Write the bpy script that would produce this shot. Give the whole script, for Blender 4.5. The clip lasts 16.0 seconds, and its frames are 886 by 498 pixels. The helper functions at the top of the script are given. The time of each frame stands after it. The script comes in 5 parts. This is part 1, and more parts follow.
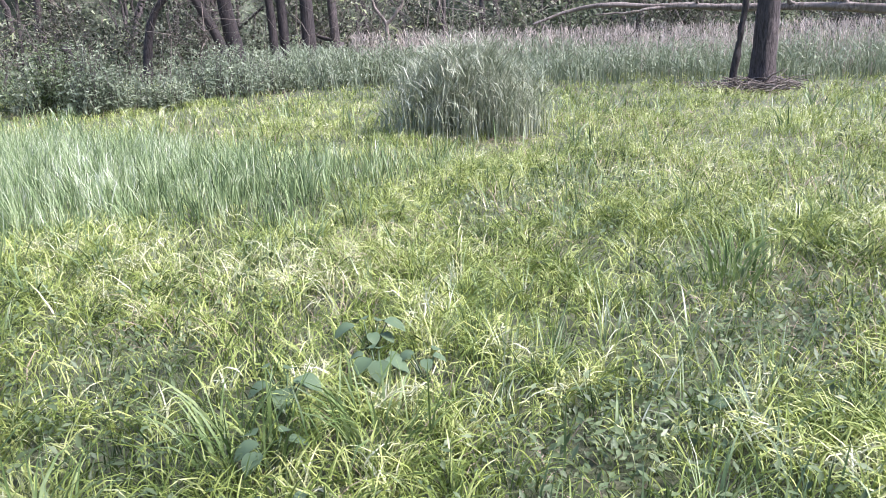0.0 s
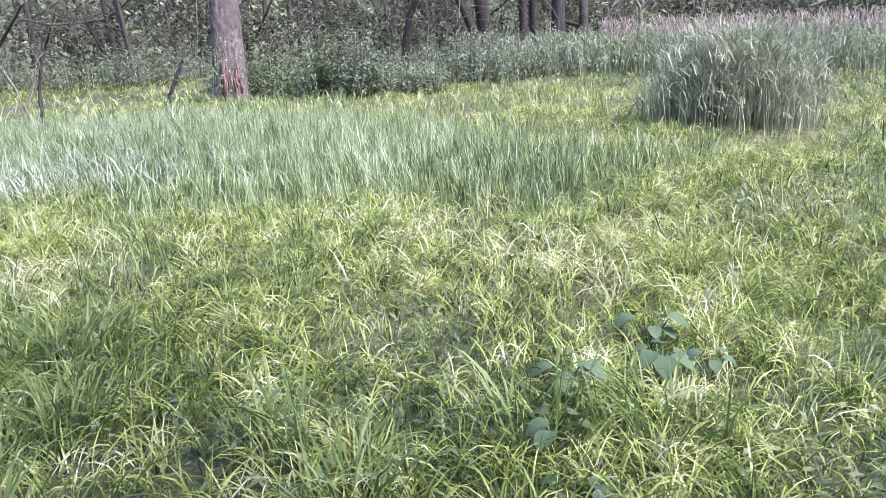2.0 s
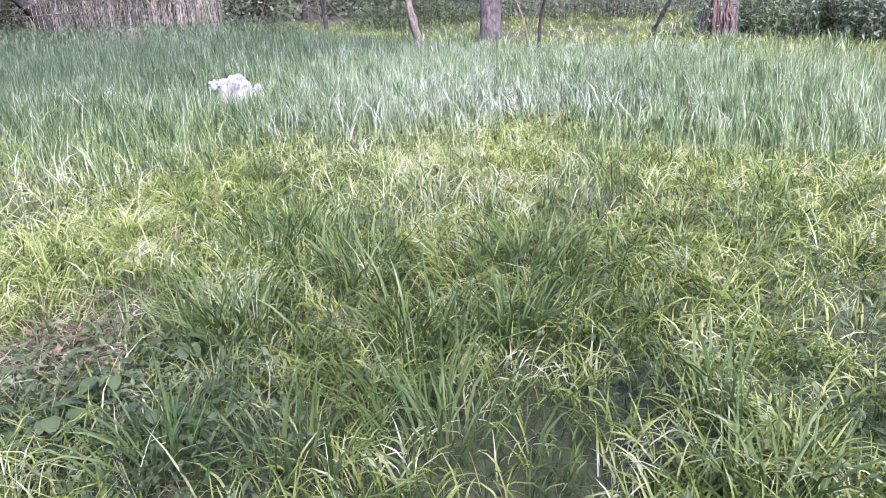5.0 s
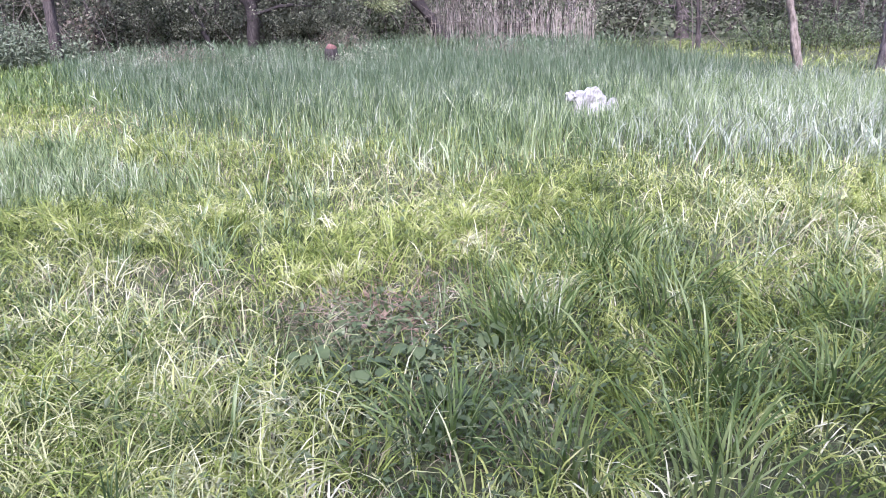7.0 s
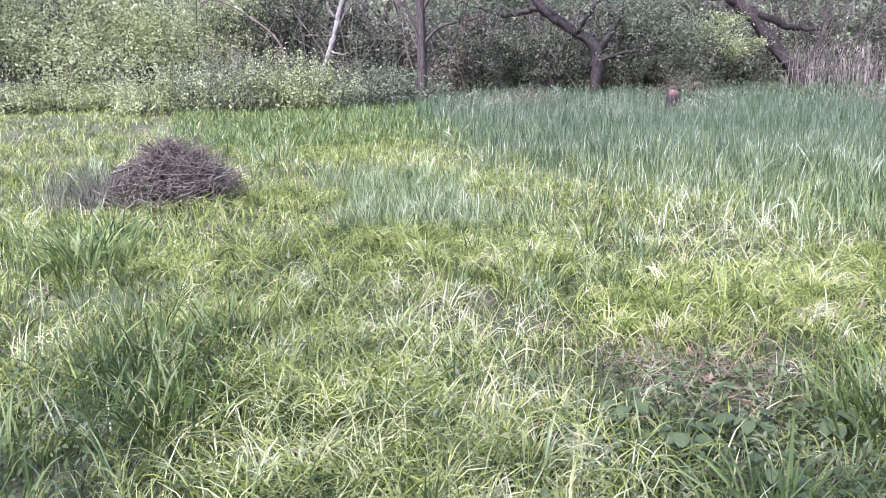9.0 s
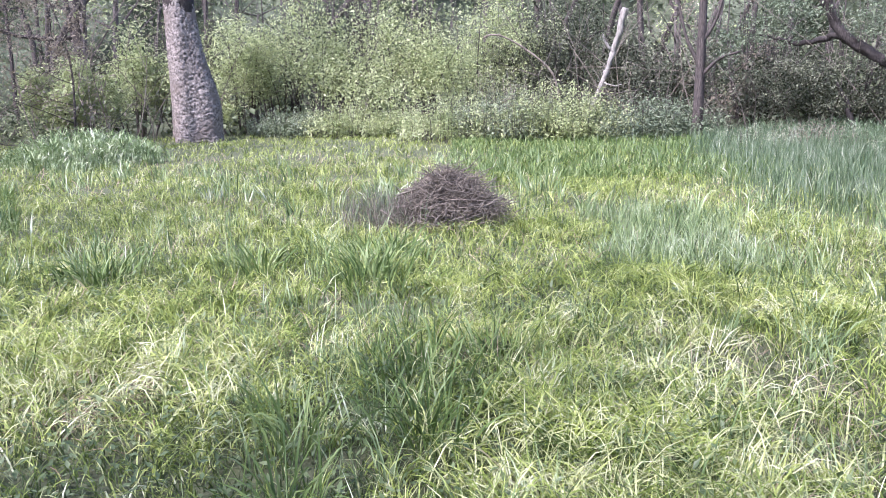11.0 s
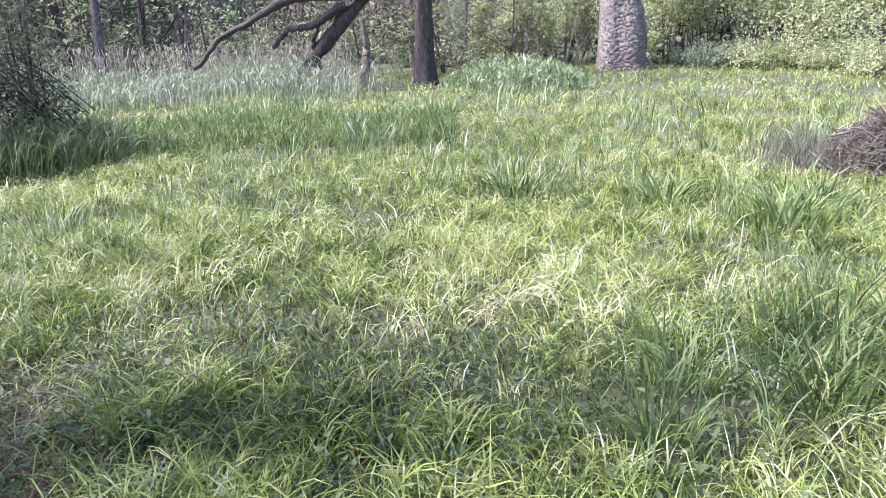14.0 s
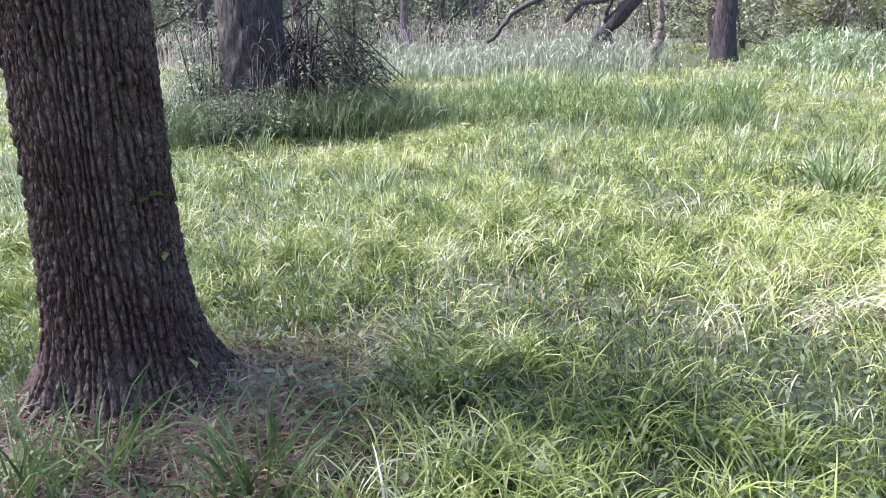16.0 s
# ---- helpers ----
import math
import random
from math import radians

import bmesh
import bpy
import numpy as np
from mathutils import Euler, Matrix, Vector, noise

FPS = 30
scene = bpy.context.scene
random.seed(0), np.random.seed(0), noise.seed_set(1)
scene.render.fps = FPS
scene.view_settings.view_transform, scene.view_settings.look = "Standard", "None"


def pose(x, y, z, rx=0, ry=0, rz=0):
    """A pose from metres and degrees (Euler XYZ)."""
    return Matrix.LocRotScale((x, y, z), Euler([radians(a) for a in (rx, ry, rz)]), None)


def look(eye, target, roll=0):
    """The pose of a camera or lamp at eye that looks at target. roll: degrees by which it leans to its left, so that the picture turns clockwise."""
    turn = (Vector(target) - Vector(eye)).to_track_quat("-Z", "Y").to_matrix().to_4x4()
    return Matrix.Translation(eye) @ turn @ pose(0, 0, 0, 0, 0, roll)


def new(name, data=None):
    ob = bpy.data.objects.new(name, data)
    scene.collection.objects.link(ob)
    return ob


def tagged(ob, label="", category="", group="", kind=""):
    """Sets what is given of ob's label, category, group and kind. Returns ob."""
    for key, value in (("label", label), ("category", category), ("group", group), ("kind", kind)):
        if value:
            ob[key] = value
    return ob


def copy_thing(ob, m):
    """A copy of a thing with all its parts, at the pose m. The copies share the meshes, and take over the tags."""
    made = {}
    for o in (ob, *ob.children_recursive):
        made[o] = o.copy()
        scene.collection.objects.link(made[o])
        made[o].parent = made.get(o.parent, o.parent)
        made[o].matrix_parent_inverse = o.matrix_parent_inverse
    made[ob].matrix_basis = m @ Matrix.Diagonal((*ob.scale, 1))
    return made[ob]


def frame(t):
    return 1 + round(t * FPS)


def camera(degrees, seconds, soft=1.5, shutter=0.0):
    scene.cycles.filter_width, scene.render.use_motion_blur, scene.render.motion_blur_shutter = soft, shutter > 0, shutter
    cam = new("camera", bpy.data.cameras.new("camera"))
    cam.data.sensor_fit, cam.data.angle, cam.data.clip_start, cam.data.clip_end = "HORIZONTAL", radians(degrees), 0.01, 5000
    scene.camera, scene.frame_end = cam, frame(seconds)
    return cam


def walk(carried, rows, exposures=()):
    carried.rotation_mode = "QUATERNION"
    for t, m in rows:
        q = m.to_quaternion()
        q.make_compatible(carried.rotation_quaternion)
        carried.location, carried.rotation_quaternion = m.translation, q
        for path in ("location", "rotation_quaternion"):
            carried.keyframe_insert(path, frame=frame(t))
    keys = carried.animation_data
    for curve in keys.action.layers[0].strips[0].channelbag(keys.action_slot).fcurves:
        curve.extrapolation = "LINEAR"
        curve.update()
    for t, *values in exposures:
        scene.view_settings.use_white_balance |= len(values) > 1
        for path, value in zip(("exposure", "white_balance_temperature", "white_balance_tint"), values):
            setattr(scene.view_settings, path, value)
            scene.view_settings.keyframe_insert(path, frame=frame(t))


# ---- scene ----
cam = camera(62.1, 16.0, soft=0.9)
PATH = [
    (0.0, (0.217, 0.011, 1.492), (0.212, 3.845, 0.351), -1.92),
    (0.5, (0.143, -0.003, 1.496), (-0.155, 3.823, 0.366), -1.54),
    (1.0, (0.071, -0.008, 1.505), (-0.548, 3.775, 0.363), -1.51),
    (1.5, (0.003, -0.023, 1.507), (-0.942, 3.692, 0.363), -3.14),
    (2.0, (-0.060, -0.033, 1.499), (-1.253, 3.604, 0.336), -2.61),
    (2.5, (-0.073, -0.006, 1.500), (-1.665, 3.452, 0.273), -2.93),
    (3.0, (-0.074, 0.028, 1.500), (-2.006, 3.299, 0.250), -1.88),
    (3.5, (-0.088, 0.036, 1.489), (-2.381, 3.054, 0.210), -1.78),
    (4.0, (-0.162, -0.015, 1.494), (-2.706, 2.803, 0.233), -1.13),
    (4.2, (-0.195, -0.041, 1.491), (-2.858, 2.661, 0.222), -1.50),
    (6.3, (-0.079, 0.085, 1.478), (-3.632, 1.398, 0.193), -0.94),
    (6.5, (-0.073, 0.071, 1.477), (-3.722, 1.189, 0.278), -0.26),
    (7.0, (-0.114, 0.087, 1.482), (-3.862, 0.711, 0.230), -1.18),
    (7.5, (-0.162, 0.087, 1.487), (-3.962, 0.285, 0.252), -1.18),
    (8.0, (-0.167, 0.075, 1.491), (-3.978, -0.075, 0.284), -1.28),
    (8.5, (-0.155, 0.063, 1.498), (-3.942, -0.589, 0.389), -0.97),
    (9.0, (-0.122, 0.021, 1.493), (-3.851, -1.027, 0.492), -1.20),
    (9.2, (-0.132, -0.011, 1.486), (-3.821, -1.213, 0.513), -1.06),
    (11.3, (-0.016, 0.001, 1.532), (-3.066, -2.451, 0.704), -0.95),
    (11.5, (-0.010, -0.011, 1.523), (-2.972, -2.567, 0.691), -0.75),
    (12.0, (-0.039, 0.016, 1.521), (-2.765, -2.811, 0.760), -0.45),
    (12.5, (-0.035, 0.008, 1.520), (-2.426, -3.095, 0.712), -0.52),
    (13.0, (-0.049, -0.001, 1.515), (-2.118, -3.334, 0.734), -0.31),
    (13.5, (-0.056, -0.012, 1.501), (-1.837, -3.467, 0.558), -0.56),
    (14.0, (-0.045, -0.018, 1.495), (-1.520, -3.560, 0.361), -1.24),
    (14.5, (-0.027, -0.058, 1.494), (-1.253, -3.643, 0.212), -1.39),
    (15.0, (0.031, -0.097, 1.490), (-0.836, -3.790, 0.224), -1.85),
    (15.5, (0.105, -0.121, 1.496), (-0.394, -3.886, 0.240), -1.43),
    (16.0, (0.173, -0.157, 1.489), (0.070, -3.964, 0.265), -1.75),
]
EXPOSURES = [(0.0, 1.38, 5600, 22), (4.0, 1.3, 5400, 27), (7.0, 1.22, 5400, 31), (9.0, 1.3, 5400, 30), (12.0, 1.42, 5550, 23), (15.0, 1.66, 5550, 23), (16.0, 1.74, 5550, 24)]
walk(cam, [(t, look(eye, target, roll)) for t, eye, target, roll in PATH], EXPOSURES)

# ---- world and light ----
SUN_AZ, SUN_EL = 103.0, 50.0   # compass degrees clockwise from +y, height
world = bpy.data.worlds.new("world")
scene.world = world
world.use_nodes = True
wn = world.node_tree.nodes
sky = wn.new("ShaderNodeTexSky")
sky.sky_type = "NISHITA"
sky.sun_disc = False
sky.sun_elevation, sky.sun_rotation = radians(SUN_EL), radians(SUN_AZ)
sky.dust_density, sky.air_density = 3.0, 1.2
wn["Background"].inputs["Strength"].default_value = 0.15
world.node_tree.links.new(sky.outputs["Color"], wn["Background"].inputs["Color"])
sun = new("sun", bpy.data.lights.new("sun", "SUN"))
sun.data.energy, sun.data.angle, sun.data.color = 3.9, radians(14.0), (1.0, 0.94, 0.86)
sdir = Vector((math.sin(radians(SUN_AZ)) * math.cos(radians(SUN_EL)), math.cos(radians(SUN_AZ)) * math.cos(radians(SUN_EL)), math.sin(radians(SUN_EL))))
sun.matrix_world = look(sdir * 60, (0, 0, 0))

rng = np.random.default_rng(7)


# ---- materials ----
def node_mat(name):
    m = bpy.data.materials.new(name)
    m.use_nodes = True
    nt = m.node_tree
    return m, nt, nt.nodes, nt.links, nt.nodes["Principled BSDF"]


def ramp(nodes, stops):
    r = nodes.new("ShaderNodeValToRGB")
    el = r.color_ramp.elements
    while len(el) < len(stops):
        el.new(0.5)
    for e, (p, c) in zip(el, stops):
        e.position, e.color = p, (*c, 1)
    return r


def leafy(name, stops, rough=0.45, through_share=0.3, patch=0.35, patch_scale=0.6, spec=0.5, tuft_scale=4.5, contrast=1.0):
    """Grass and leaves: a colour for each blade, broad patches of tone, light coming through."""
    m, nt, nodes, links, p = node_mat(name)
    geo = nodes.new("ShaderNodeNewGeometry")
    tex = nodes.new("ShaderNodeTexNoise")
    tex.inputs["Scale"].default_value = patch_scale
    tex.inputs["Detail"].default_value = 3.0
    co = nodes.new("ShaderNodeTexCoord")
    links.new(co.outputs["Object"], tex.inputs["Vector"])
    mx = nodes.new("ShaderNodeMix")
    mx.inputs["Factor"].default_value = patch
    links.new(geo.outputs["Random Per Island"], mx.inputs["A"])
    mr = nodes.new("ShaderNodeMapRange")
    mr.inputs["From Min"].default_value, mr.inputs["From Max"].default_value = 0.3, 0.7
    links.new(tex.outputs["Fac"], mr.inputs["Value"])
    links.new(mr.outputs["Result"], mx.inputs["B"])
    tuft = nodes.new("ShaderNodeTexNoise")
    tuft.inputs["Scale"].default_value = tuft_scale
    tuft.inputs["Detail"].default_value = 1.0
    links.new(co.outputs["Object"], tuft.inputs["Vector"])
    mt = nodes.new("ShaderNodeMapRange")
    mt.inputs["From Min"].default_value, mt.inputs["From Max"].default_value = 0.32, 0.68
    links.new(tuft.outputs["Fac"], mt.inputs["Value"])
    mz = nodes.new("ShaderNodeMix")
    mz.inputs["Factor"].default_value = 0.45
    links.new(mx.outputs["Result"], mz.inputs["A"])
    links.new(mt.outputs["Result"], mz.inputs["B"])
    r = ramp(nodes, stops)
    wide = nodes.new("ShaderNodeMapRange")
    wide.inputs["From Min"].default_value, wide.inputs["From Max"].default_value = 0.5 - 0.5 / contrast, 0.5 + 0.5 / contrast
    links.new(mz.outputs["Result"], wide.inputs["Value"])
    links.new(wide.outputs["Result"], r.inputs["Fac"])
    links.new(r.outputs["Color"], p.inputs["Base Color"])
    p.inputs["Roughness"].default_value = rough
    p.inputs["Specular IOR Level"].default_value = spec
    tr = nodes.new("ShaderNodeBsdfTranslucent")
    hs = nodes.new("ShaderNodeHueSaturation")
    hs.inputs["Saturation"].default_value, hs.inputs["Value"].default_value = 1.0, 1.2
    links.new(r.outputs["Color"], hs.inputs["Color"])
    links.new(hs.outputs["Color"], tr.inputs["Color"])
    sh = nodes.new("ShaderNodeMixShader")
    sh.inputs["Fac"].default_value = through_share
    links.new(p.outputs["BSDF"], sh.inputs[1])
    links.new(tr.outputs["BSDF"], sh.inputs[2])
    links.new(sh.outputs["Shader"], nodes["Material Output"].inputs["Surface"])
    return m


def barky(name, dark, light, grain=(9, 9, 2.2), rough=0.85, bump=0.6, patch=None):
    """Bark and dead wood: grain drawn out along the stem, blotches, relief."""
    m, nt, nodes, links, p = node_mat(name)
    co = nodes.new("ShaderNodeTexCoord")
    mp = nodes.new("ShaderNodeMapping")
    mp.inputs["Scale"].default_value = grain
    links.new(co.outputs["Object"], mp.inputs["Vector"])
    a = nodes.new("ShaderNodeTexNoise")
    a.inputs["Scale"].default_value, a.inputs["Detail"].default_value, a.inputs["Roughness"].default_value = 2.0, 8.0, 0.7
    links.new(mp.outputs["Vector"], a.inputs["Vector"])
    b = nodes.new("ShaderNodeTexNoise")
    b.inputs["Scale"].default_value, b.inputs["Detail"].default_value = 1.3, 4.0
    links.new(co.outputs["Object"], b.inputs["Vector"])
    r = ramp(nodes, [(0.36, dark), (0.64, light)])
    links.new(a.outputs["Fac"], r.inputs["Fac"])
    mx = nodes.new("ShaderNodeMix")
    mx.data_type = "RGBA"
    mr = nodes.new("ShaderNodeMapRange")
    mr.inputs["From Min"].default_value, mr.inputs["From Max"].default_value = 0.5, 0.68
    links.new(b.outputs["Fac"], mr.inputs["Value"])
    links.new(mr.outputs["Result"], mx.inputs["Factor"])
    links.new(r.outputs["Color"], mx.inputs["A"])
    mx.inputs["B"].default_value = (*(patch or [0.6 * l for l in light]), 1)
    links.new(mx.outputs["Result"], p.inputs["Base Color"])
    bp = nodes.new("ShaderNodeBump")
    bp.inputs["Strength"].default_value, bp.inputs["Distance"].default_value = bump, 0.03
    links.new(a.outputs["Fac"], bp.inputs["Height"])
    links.new(bp.outputs["Normal"], p.inputs["Normal"])
    p.inputs["Roughness"].default_value = rough
    p.inputs["Specular IOR Level"].default_value = 0.25
    return m


M_SEDGE = leafy("sedge", [(0.0, (0.028, 0.047, 0.008)), (0.25, (0.112, 0.155, 0.029)), (0.55, (0.262, 0.312, 0.068)), (0.8, (0.405, 0.425, 0.15)), (1.0, (0.62, 0.61, 0.42))], rough=0.45, through_share=0.18, patch=0.4, patch_scale=0.45, spec=0.32, contrast=1.4)
M_PALE = leafy("pale_sedge", [(0.0, (0.16, 0.185, 0.06)), (0.5, (0.40, 0.415, 0.19)), (1.0, (0.66, 0.645, 0.45))], rough=0.45, through_share=0.18, spec=0.35, contrast=1.2)
M_SHORT = leafy("short_grass_blade", [(0.0, (0.022, 0.038, 0.010)), (0.6, (0.075, 0.105, 0.032)), (1.0, (0.19, 0.22, 0.09))], rough=0.5, through_share=0.2, spec=0.3)
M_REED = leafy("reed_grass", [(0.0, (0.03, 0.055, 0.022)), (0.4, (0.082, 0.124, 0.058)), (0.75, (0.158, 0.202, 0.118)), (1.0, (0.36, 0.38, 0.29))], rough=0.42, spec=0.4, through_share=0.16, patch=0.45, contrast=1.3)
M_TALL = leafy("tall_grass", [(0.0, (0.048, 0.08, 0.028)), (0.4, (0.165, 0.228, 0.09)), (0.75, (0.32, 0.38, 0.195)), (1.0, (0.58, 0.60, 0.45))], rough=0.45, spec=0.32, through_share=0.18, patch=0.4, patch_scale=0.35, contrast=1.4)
# pale glaucous blades, with the patch's silvery sheen put into the colour
M_GLAUCOUS_SHEEN = leafy("glaucous_sheen_reed", [(0.0, (0.12, 0.15, 0.095)), (0.5, (0.27, 0.305, 0.215)), (1.0, (0.50, 0.53, 0.435))], rough=0.42, through_share=0.15, spec=0.5)
M_LUSH = leafy("lush_grass", [(0.0, (0.036, 0.066, 0.015)), (0.5, (0.122, 0.178, 0.05)), (1.0, (0.29, 0.345, 0.145))], rough=0.48, through_share=0.22, spec=0.28, contrast=1.2)
M_DRY = leafy("dry_straw", [(0.0, (0.19, 0.14, 0.098)), (0.5, (0.34, 0.262, 0.19)), (1.0, (0.54, 0.455, 0.345))], rough=0.7, through_share=0.15, spec=0.2)
M_LITTER = leafy("leaf_litter", [(0.0, (0.085, 0.053, 0.036)), (0.5, (0.215, 0.148, 0.102)), (1.0, (0.42, 0.325, 0.235))], rough=0.8, through_share=0.1, spec=0.15)
M_WEED = leafy("weed_leaf", [(0.0, (0.034, 0.054, 0.017)), (0.6, (0.112, 0.148, 0.056)), (1.0, (0.27, 0.30, 0.155))], rough=0.5, through_share=0.22, spec=0.4)
M_BROAD = leafy("broad_leaf", [(0.0, (0.055, 0.088, 0.04)), (1.0, (0.125, 0.17, 0.085))], rough=0.6, through_share=0.15, spec=0.25)
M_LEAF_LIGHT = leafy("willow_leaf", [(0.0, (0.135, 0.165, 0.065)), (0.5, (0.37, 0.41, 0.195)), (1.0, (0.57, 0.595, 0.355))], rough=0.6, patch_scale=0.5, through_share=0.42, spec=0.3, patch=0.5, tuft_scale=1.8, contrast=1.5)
# lightened and greyed, so the wood's distance haze sits in the leaf colour
M_LEAF_DARK = leafy("wood_leaf", [(0.0, (0.042, 0.054, 0.028)), (0.5, (0.125, 0.147, 0.08)), (1.0, (0.31, 0.335, 0.21))], rough=0.65, patch_scale=0.35, through_share=0.35, spec=0.15, patch=0.55, tuft_scale=1.5, contrast=1.6)
# dark for shade inside the thickets, greyed for haze; both held in the colour
M_THICKET_SHADE = leafy("shaded_thicket_leaf", [(0.0, (0.022, 0.028, 0.016)), (0.5, (0.085, 0.091, 0.057)), (1.0, (0.255, 0.262, 0.18))], rough=0.65, spec=0.15, through_share=0.25, tuft_scale=1.5, contrast=1.8)
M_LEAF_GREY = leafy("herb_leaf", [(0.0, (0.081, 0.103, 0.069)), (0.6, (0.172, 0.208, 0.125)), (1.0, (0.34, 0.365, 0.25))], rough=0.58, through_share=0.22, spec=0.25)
M_HERB = leafy("pale_herb", [(0.0, (0.075, 0.10, 0.052)), (0.55, (0.20, 0.235, 0.14)), (1.0, (0.42, 0.44, 0.33))], rough=0.6, through_share=0.25, spec=0.15, patch=0.3)
M_DUSTY = leafy("dusty_reed", [(0.0, (0.095, 0.118, 0.065)), (0.5, (0.25, 0.275, 0.175)), (1.0, (0.50, 0.505, 0.385))], rough=0.6, through_share=0.2, spec=0.2, patch=0.3, contrast=1.2)
M_PLUME = leafy("reed_plume", [(0.0, (0.22, 0.18, 0.145)), (0.5, (0.40, 0.345, 0.285)), (1.0, (0.62, 0.55, 0.475))], rough=0.8, through_share=0.3, spec=0.15)
M_TAN = leafy("tan_leaf", [(0.0, (0.12, 0.098, 0.07)), (0.5, (0.25, 0.21, 0.158)), (1.0, (0.39, 0.345, 0.275))], rough=0.7, through_share=0.3, spec=0.15)
M_BARK_GREY = barky("grey_bark", (0.022, 0.018, 0.016), (0.125, 0.103, 0.094), grain=(16, 16, 2.6), bump=1.0)
M_BARK_DARK = barky("dark_bark", (0.016, 0.013, 0.012), (0.078, 0.065, 0.06), grain=(12, 12, 2.4), bump=1.0)
M_BARK_PINK = barky("shedding_bark", (0.045, 0.037, 0.035), (0.215, 0.18, 0.17), grain=(7, 7, 3.2), bump=1.0, patch=(0.085, 0.07, 0.066))
M_BARK_PALE = barky("pale_plated_bark", (0.05, 0.04, 0.035), (0.40, 0.345, 0.31), grain=(6.0, 6.0, 6.0), bump=1.0, patch=(0.17, 0.14, 0.122))
M_DEAD = barky("dead_wood", (0.075, 0.06, 0.048), (0.31, 0.258, 0.212), grain=(8, 8, 3), bump=0.9)
M_DEAD_PALE = barky("bleached_wood", (0.13, 0.115, 0.10), (0.40, 0.37, 0.33))
M_TORN = barky("torn_wood", (0.10, 0.06, 0.052), (0.30, 0.20, 0.178), grain=(22, 22, 2.0), bump=1.0)
M_CUT = barky("cut_wood", (0.09, 0.045, 0.04), (0.26, 0.14, 0.12), grain=(12, 12, 12))
M_TWIG = barky("twig_wood", (0.035, 0.028, 0.022), (0.28, 0.238, 0.195), grain=(20, 20, 20))
# backdrop tone carries some distance haze in its colour
M_DISTANT_HAZY = barky("hazy_distant_foliage", (0.024, 0.032, 0.019), (0.15, 0.17, 0.108), grain=(0.9, 0.9, 0.9), bump=1.0, patch=(0.06, 0.07, 0.045))
M_STONE = barky("pale_stone", (0.12, 0.115, 0.104), (0.52, 0.51, 0.475), grain=(7, 7, 7), patch=(0.28, 0.27, 0.24))


def ground_mat():
    m, nt, nodes, links, p = node_mat("meadow_soil")
    co = nodes.new("ShaderNodeTexCoord")
    a = nodes.new("ShaderNodeTexNoise")
    a.inputs["Scale"].default_value, a.inputs["Detail"].default_value = 0.7, 6.0
    b = nodes.new("ShaderNodeTexNoise")
    b.inputs["Scale"].default_value, b.inputs["Detail"].default_value = 14.0, 8.0
    for n in (a, b):
        links.new(co.outputs["Object"], n.inputs["Vector"])
    r1 = ramp(nodes, [(0.35, (0.042, 0.052, 0.02)), (0.65, (0.095, 0.108, 0.042))])
    r2 = ramp(nodes, [(0.3, (0.03, 0.03, 0.018)), (0.5, (0.07, 0.07, 0.035)), (0.75, (0.15, 0.13, 0.09))])
    links.new(a.outputs["Fac"], r1.inputs["Fac"])
    links.new(b.outputs["Fac"], r2.inputs["Fac"])
    mx = nodes.new("ShaderNodeMix")
    mx.data_type = "RGBA"
    mx.inputs["Factor"].default_value = 0.35
    links.new(r1.outputs["Color"], mx.inputs["A"])
    links.new(r2.outputs["Color"], mx.inputs["B"])
    links.new(mx.outputs["Result"], p.inputs["Base Color"])
    bp = nodes.new("ShaderNodeBump")
    bp.inputs["Strength"].default_value, bp.inputs["Distance"].default_value = 0.8, 0.05
    links.new(b.outputs["Fac"], bp.inputs["Height"])
    links.new(bp.outputs["Normal"], p.inputs["Normal"])
    p.inputs["Roughness"].default_value = 0.95
    return m


M_GROUND = ground_mat()


